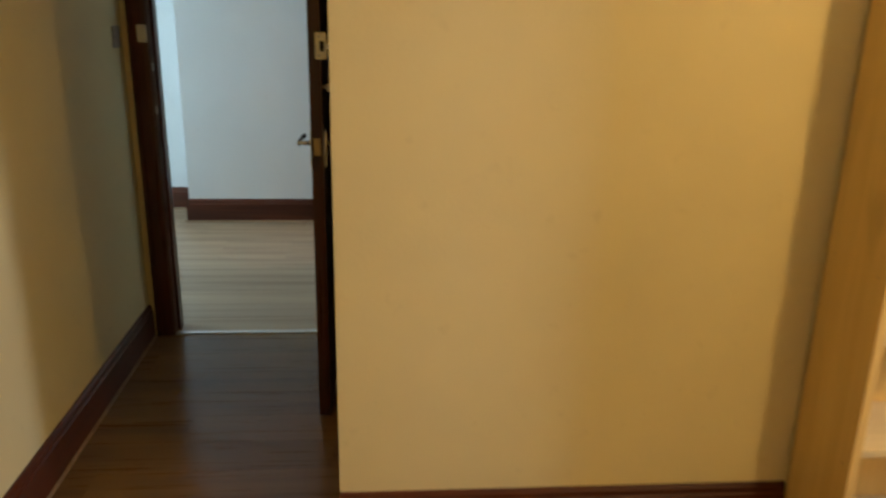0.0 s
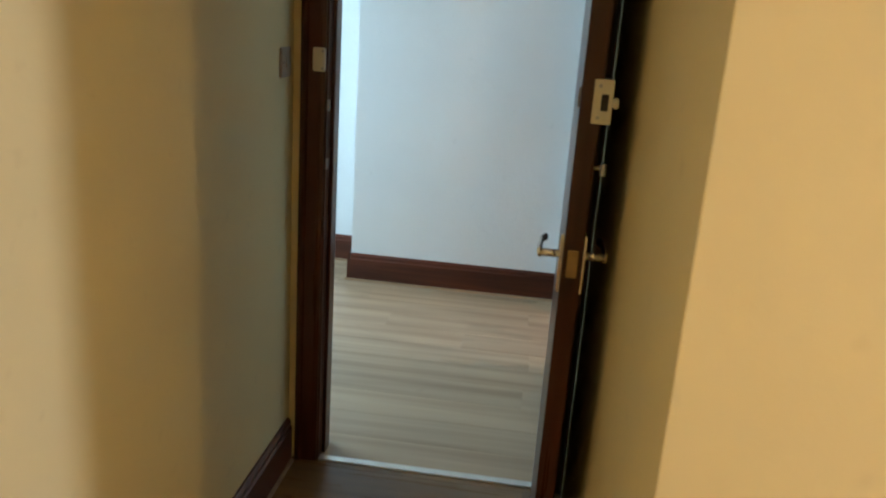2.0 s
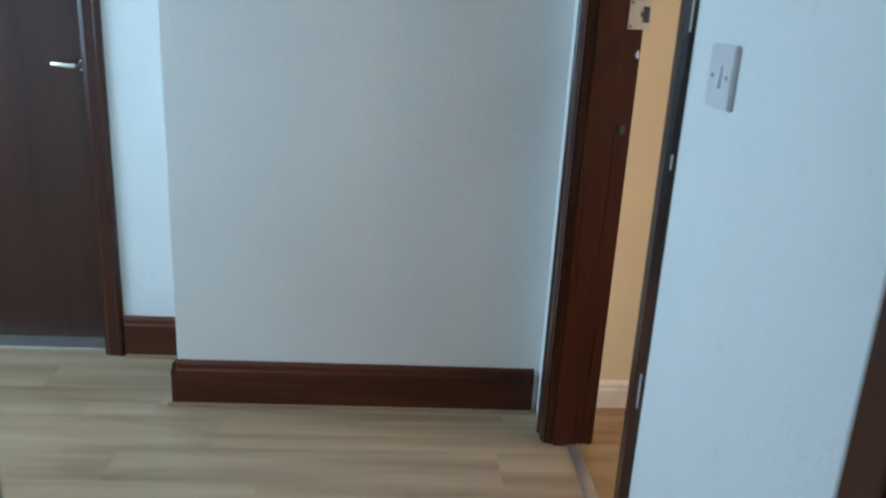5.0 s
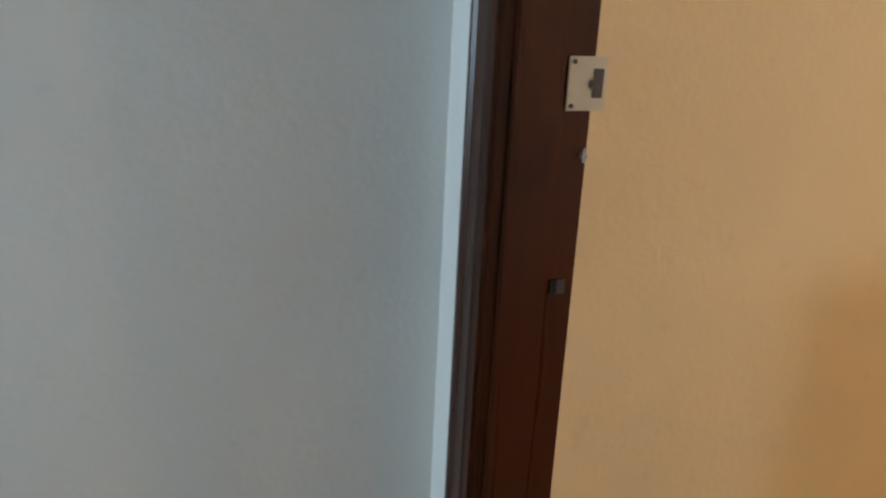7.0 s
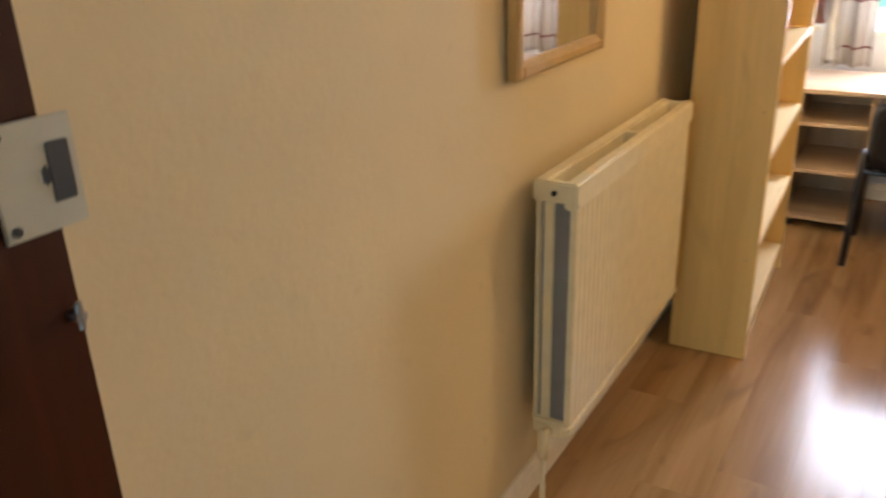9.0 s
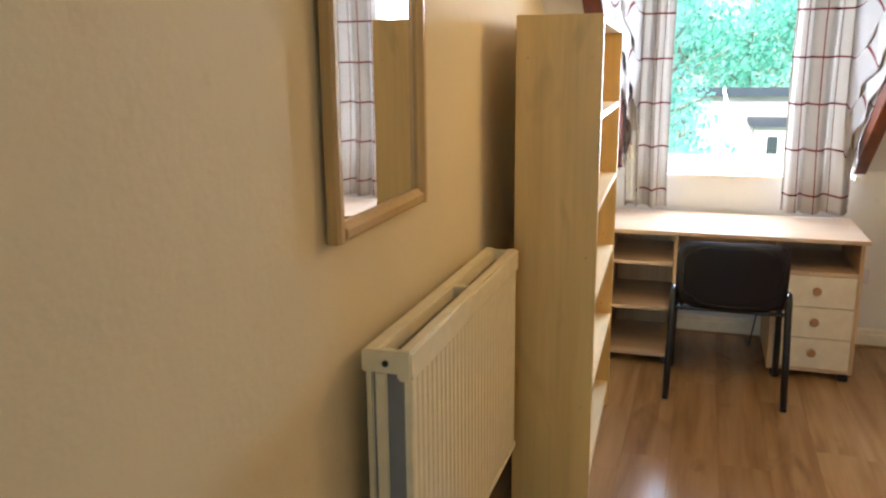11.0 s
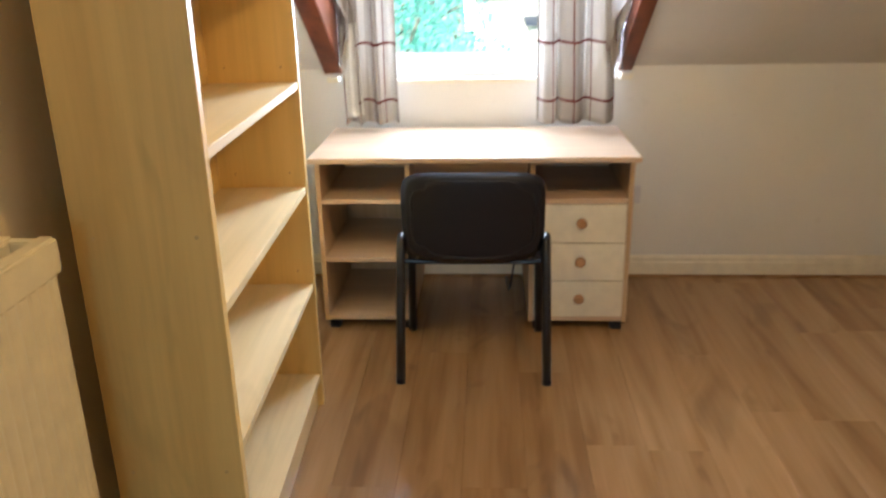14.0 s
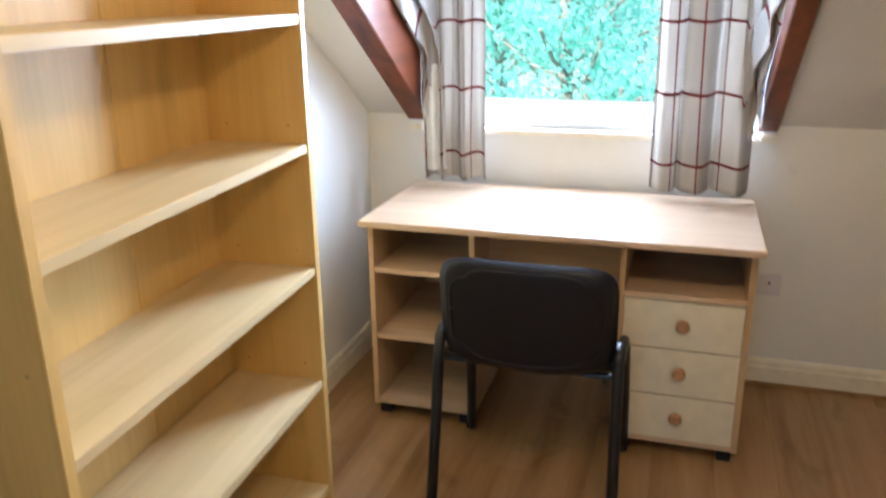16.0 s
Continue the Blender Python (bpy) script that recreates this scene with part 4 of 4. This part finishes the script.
def curtain(ya, yb, folds, phase, seed, edge, back, lining_top, label):
    """ya is the outer edge by the beam, yb the inner edge; the outer part is gathered back over the beam."""
    c = thing("curtain", label, "curtain", "pair of checked curtains")
    z0, z1 = 0.772, 2.08
    rng = random.Random(seed)
    wob = [rng.uniform(-1, 1) for _ in range(8)]

    def hang(u, v):
        z = z0 + v * (z1 - z0)
        y = ya + (yb - ya) * u
        a = 0.026 * (0.75 + 0.4 * v) * (1 + 0.35 * math.sin(5 * u + wob[7]))
        ph = folds * math.tau * (u + 0.05 * math.sin(6 * u + wob[6])) + phase + 0.5 * math.sin(2.2 * v + wob[0])
        x = 4.735 + a * math.sin(ph) + 0.007 * math.sin(2.3 * ph + wob[1]) - 0.03 * (1 - v) * math.exp(-((v - 0.1) * 6) ** 2)
        y += 0.010 * math.sin(ph * 1.0 + 1.3) + 0.006 * math.sin(4 * v + wob[2])
        z += 0.006 * math.sin(ph + wob[3]) * (1 - v)
        return (x, y, z)

    cloth_sheet("drape", hang, 90, 40, 0.62, z1 - z0, c, "cream cloth with dark red checks")
    s = 1 if ya > yb else -1

    def fold(w):
        return abs((w % 2.0) - 1.0) * 2.0 - 1.0

    def gathered(u, v):
        # loose outer part drawn from the drape towards the inner face of the beam, in sharp cascading folds, down to a point by its foot
        z = 1.02 + v * 1.02
        foot = 4.80 - max(0.0, z - 1.02) / SL + back
        e = u ** 0.8
        x = 4.715 + (min(4.72, foot) - 4.715) * e
        y = ya - s * 0.055 + (edge - ya + s * 0.058) * e
        wide = min(1.0, 0.25 + 2.2 * v)
        k = fold(6.5 * v + 1.6 * u + wob[4]) + 0.5 * fold(11.0 * v - 3.1 * u + wob[5])
        bulge = math.sin(math.pi * min(1.0, u * 1.05)) ** 0.7
        x -= wide * bulge * (0.040 + 0.042 * k)
        y += s * wide * bulge * 0.012 * fold(9.0 * v + 2.0 * u)
        z += 0.060 * bulge * fold(7.0 * v - 4.0 * u + wob[6])
        return (x, y, z)

    cloth_sheet("gathered_edge", gathered, 44, 90, 0.15, 1.02, c, "crumpled gathered edge of the cloth", 0.012)

    def lining(u, v):
        z = z0 + 0.028 + v * (lining_top - z0 - 0.028)
        y = ya + s * 0.018 + (yb - ya) * (0.02 + 0.42 * u) * (1 - 0.25 * v)
        return (4.690 + 0.012 * math.sin(9.0 * u + wob[1]) + 0.01 * v, y, z + 0.012 * u)

    if lining_top:
        ob = cloth_sheet("lining", lining, 24, 16, 0.1, 0.1, c, "plain white curtain lining turned out")
        ob.data.materials[0] = LINING
    return c


LINING = plain("white_lining_cloth", (0.74, 0.73, 0.70), 0.9, spec=0.1)
curtain(-0.245, -0.465, 2.6, 0.3, 3, DY0 - 0.090, 0.26, 1.20, "cream curtain with dark red checks, gathered by the bookcase")
curtain(-1.420, -1.085, 3.0, 1.2, 8, DY1 + 0.069, 0.12, 0.0, "cream curtain with dark red checks, hanging over the desk")
rail = thing("curtain_rail", "white curtain rail over the dormer window", "curtain rail")
part("track", boxes((4.72, 4.745, -1.50, -0.19, 2.085, 2.105), bevel=0.003), WHITE_PLASTIC, rail)


# ---- lamps ----
def pendant(x, y):
    p = thing("ceiling_lamp", "bare bulb hanging from the ceiling on a white flex", "ceiling lamp", "ceiling lamps")
    b = bmesh.new()
    rod(b, (x, y, TOP - 0.03), (x, y, TOP), 0.045)
    part("ceiling_rose", b, WHITE_PLASTIC, p)
    b = bmesh.new()
    rod(b, (x, y, 2.08), (x, y, TOP - 0.03), 0.003, sides=8)
    rod(b, (x, y, 2.06), (x, y, 2.11), 0.017)
    part("flex", b, WHITE_PLASTIC, p)
    return p


pendant(2.74, -1.35)
pendant(1.78, -5.15)


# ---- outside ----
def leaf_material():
    m, nt, b = material("overexposed_foliage", 0.6, spec=0.2)
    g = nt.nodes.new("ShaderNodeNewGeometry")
    # leaf colours far paler than real leaves: the overexposed daylight is put in
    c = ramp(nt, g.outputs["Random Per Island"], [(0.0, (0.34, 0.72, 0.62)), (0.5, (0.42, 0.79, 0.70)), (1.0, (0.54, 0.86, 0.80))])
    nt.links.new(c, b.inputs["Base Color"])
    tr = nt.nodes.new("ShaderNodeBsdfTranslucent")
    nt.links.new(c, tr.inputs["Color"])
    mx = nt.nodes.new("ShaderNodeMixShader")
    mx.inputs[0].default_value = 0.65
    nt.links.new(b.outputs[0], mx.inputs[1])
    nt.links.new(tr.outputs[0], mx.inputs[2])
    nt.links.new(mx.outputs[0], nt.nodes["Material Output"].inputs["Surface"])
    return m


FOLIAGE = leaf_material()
# bark and lawn lightened too, with the outdoor glare in their colour
BARK = plain("bark", (0.30, 0.27, 0.23), 0.9, vary=0.3)
GRASS = plain("sunlit_lawn", (0.36, 0.46, 0.36), 0.9, vary=0.3, scale=1.2)
ROOF = plain("slate_roof", (0.07, 0.08, 0.10), 0.7, vary=0.15)
RENDERED = plain("pale_render", (0.6, 0.57, 0.52), 0.85)
PANE_DARK = plain("far_window_glass", (0.05, 0.06, 0.07), 0.1)
GZ = -2.9
structure("ground", boxes((-400, 400, -400, 400, GZ - 0.3, GZ)), GRASS, "green lawn outside the window", "ground")


def tree(x, y, height, spread, seed, leaves=1800, big=1.0):
    t = thing("tree", "leafy green tree in the garden", "tree", "garden trees")
    rng = random.Random(seed)
    tb = bmesh.new()
    sweep(tb, [(x, y, GZ), (x + 0.1, y, GZ + height * 0.25), (x - 0.1, y + 0.1, GZ + height * 0.5), (x, y, GZ + height * 0.85)], 0.16, 0.16, 8)
    tips = []
    for k in range(16):
        a = rng.uniform(0, math.tau)
        h = rng.uniform(0.28, 0.9) * height
        r = spread * (1.0 - 0.5 * abs(h / height - 0.55)) * rng.uniform(0.6, 1.0)
        e = Vector((x + r * math.cos(a), y + r * math.sin(a), GZ + h + rng.uniform(0.1, 0.8)))
        sweep(tb, [(x, y, GZ + h * 0.8), ((x + e.x) / 2, (y + e.y) / 2, GZ + h * 0.92), e], 0.05, 0.05, 6)
        tips.append(e)
    part("trunk", tb, BARK, t)
    lb = bmesh.new()
    for k in range(leaves):
        e = rng.choice(tips)
        f = rng.uniform(0.25, 1.05)
        p = Vector((x, y, e.z)).lerp(e, f) + Vector((rng.gauss(0, 0.42), rng.gauss(0, 0.42), rng.gauss(0, 0.36))) * big
        q = Euler((rng.uniform(0, 6.3), rng.uniform(0, 6.3), rng.uniform(0, 6.3))).to_matrix()
        s = rng.uniform(0.06, 0.13) * big
        vs = [lb.verts.new(p + q @ Vector(c) * s) for c in ((-1, 0, 0), (-0.2, 0.55, 0.15), (1.1, 0, 0), (-0.2, -0.55, 0.15))]
        lb.faces.new(vs)
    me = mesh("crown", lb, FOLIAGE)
    cr = new("crown", me)
    cr.parent = t
    return t


tree(21.0, 1.6, 7.0, 2.4, 5, 3800)
tree(24.0, 3.9, 7.4, 2.6, 9, 3800)
tree(29.0, 1.4, 9.0, 2.6, 14, 3400)
tree(22.0, 6.4, 7.5, 2.6, 17, 3000)
for k, (tx, ty, th) in enumerate(((55.0, -7.5, 11.0), (56.0, -3.2, 10.0), (54.0, 1.0, 12.0), (57.0, 5.0, 11.0))):
    tree(tx, ty, th, 4.2, 60 + k, 3600, 1.9)


def shrub(x, y, height, spread, seed):
    t = tree(x, y, height, spread, seed, 800)
    t.name = "shrub"
    return tagged(t, "leafy green garden shrub", "shrub", "garden shrubs")


for k, (sx, sy, sh) in enumerate(((15.0, 1.3, 2.3), (16.2, 2.9, 2.6), (18.0, 4.6, 3.0), (19.5, 0.3, 2.4))):
    shrub(sx, sy, sh, 1.5, 40 + k)


def far_house():
    h = thing("house", "pale rendered house with a dark slate roof beyond the garden", "house")
    x0, x1, y0, y1 = 40.0, 47.0, -4.4, -0.2
    part("wall", boxes((x0, x1, y0, y1, GZ, 0.12)), RENDERED, h)
    part("roof", profile(bmesh.new(), [(x0 - 0.3, 0.12), (x1 + 0.3, 0.12), ((x0 + x1) / 2, 0.42)], 1, y0 - 0.3, y1 + 0.3), ROOF, h)
    part("extension", boxes((x0 - 3.0, x0, y0, y0 + 1.7, GZ, -1.05)), RENDERED, h)
    part("extension_roof", profile(bmesh.new(), [(x0 - 3.2, -1.05), (x0, -1.05), (x0, -0.82)], 1, y0 - 0.2, y0 + 1.9), ROOF, h)
    win = part("window", boxes((x0 - 3.05, x0 - 3.004, -3.75, -3.15, -2.3, -1.4)), UPVC, h)
    part("pane", boxes((x0 - 3.06, x0 - 3.051, -3.67, -3.23, -2.22, -1.48)), PANE_DARK, win)
    return h


far_house()


# ---- floor planks ----
plank_floor("floor_second_room", XR - 0.06, XE, YS, YM, LAMINATE, "warm oak laminate floor with a soft shine", seed=3)
plank_floor("floor_landing", -4.0, XR - 0.06, -2.02, 0.56, LAMINATE_PALE, "pale oak laminate floor of the landing", seed=5)
plank_floor("floor_first_room", -1.05, 4.0, -7.7, -3.60, LAMINATE_BROWN, "brown laminate floor of the first bedroom", seed=7)
plank_floor("floor_first_room_passage", -1.05, -0.03, -3.60, -2.02, LAMINATE_BROWN, "brown laminate floor leading to the door", seed=8)
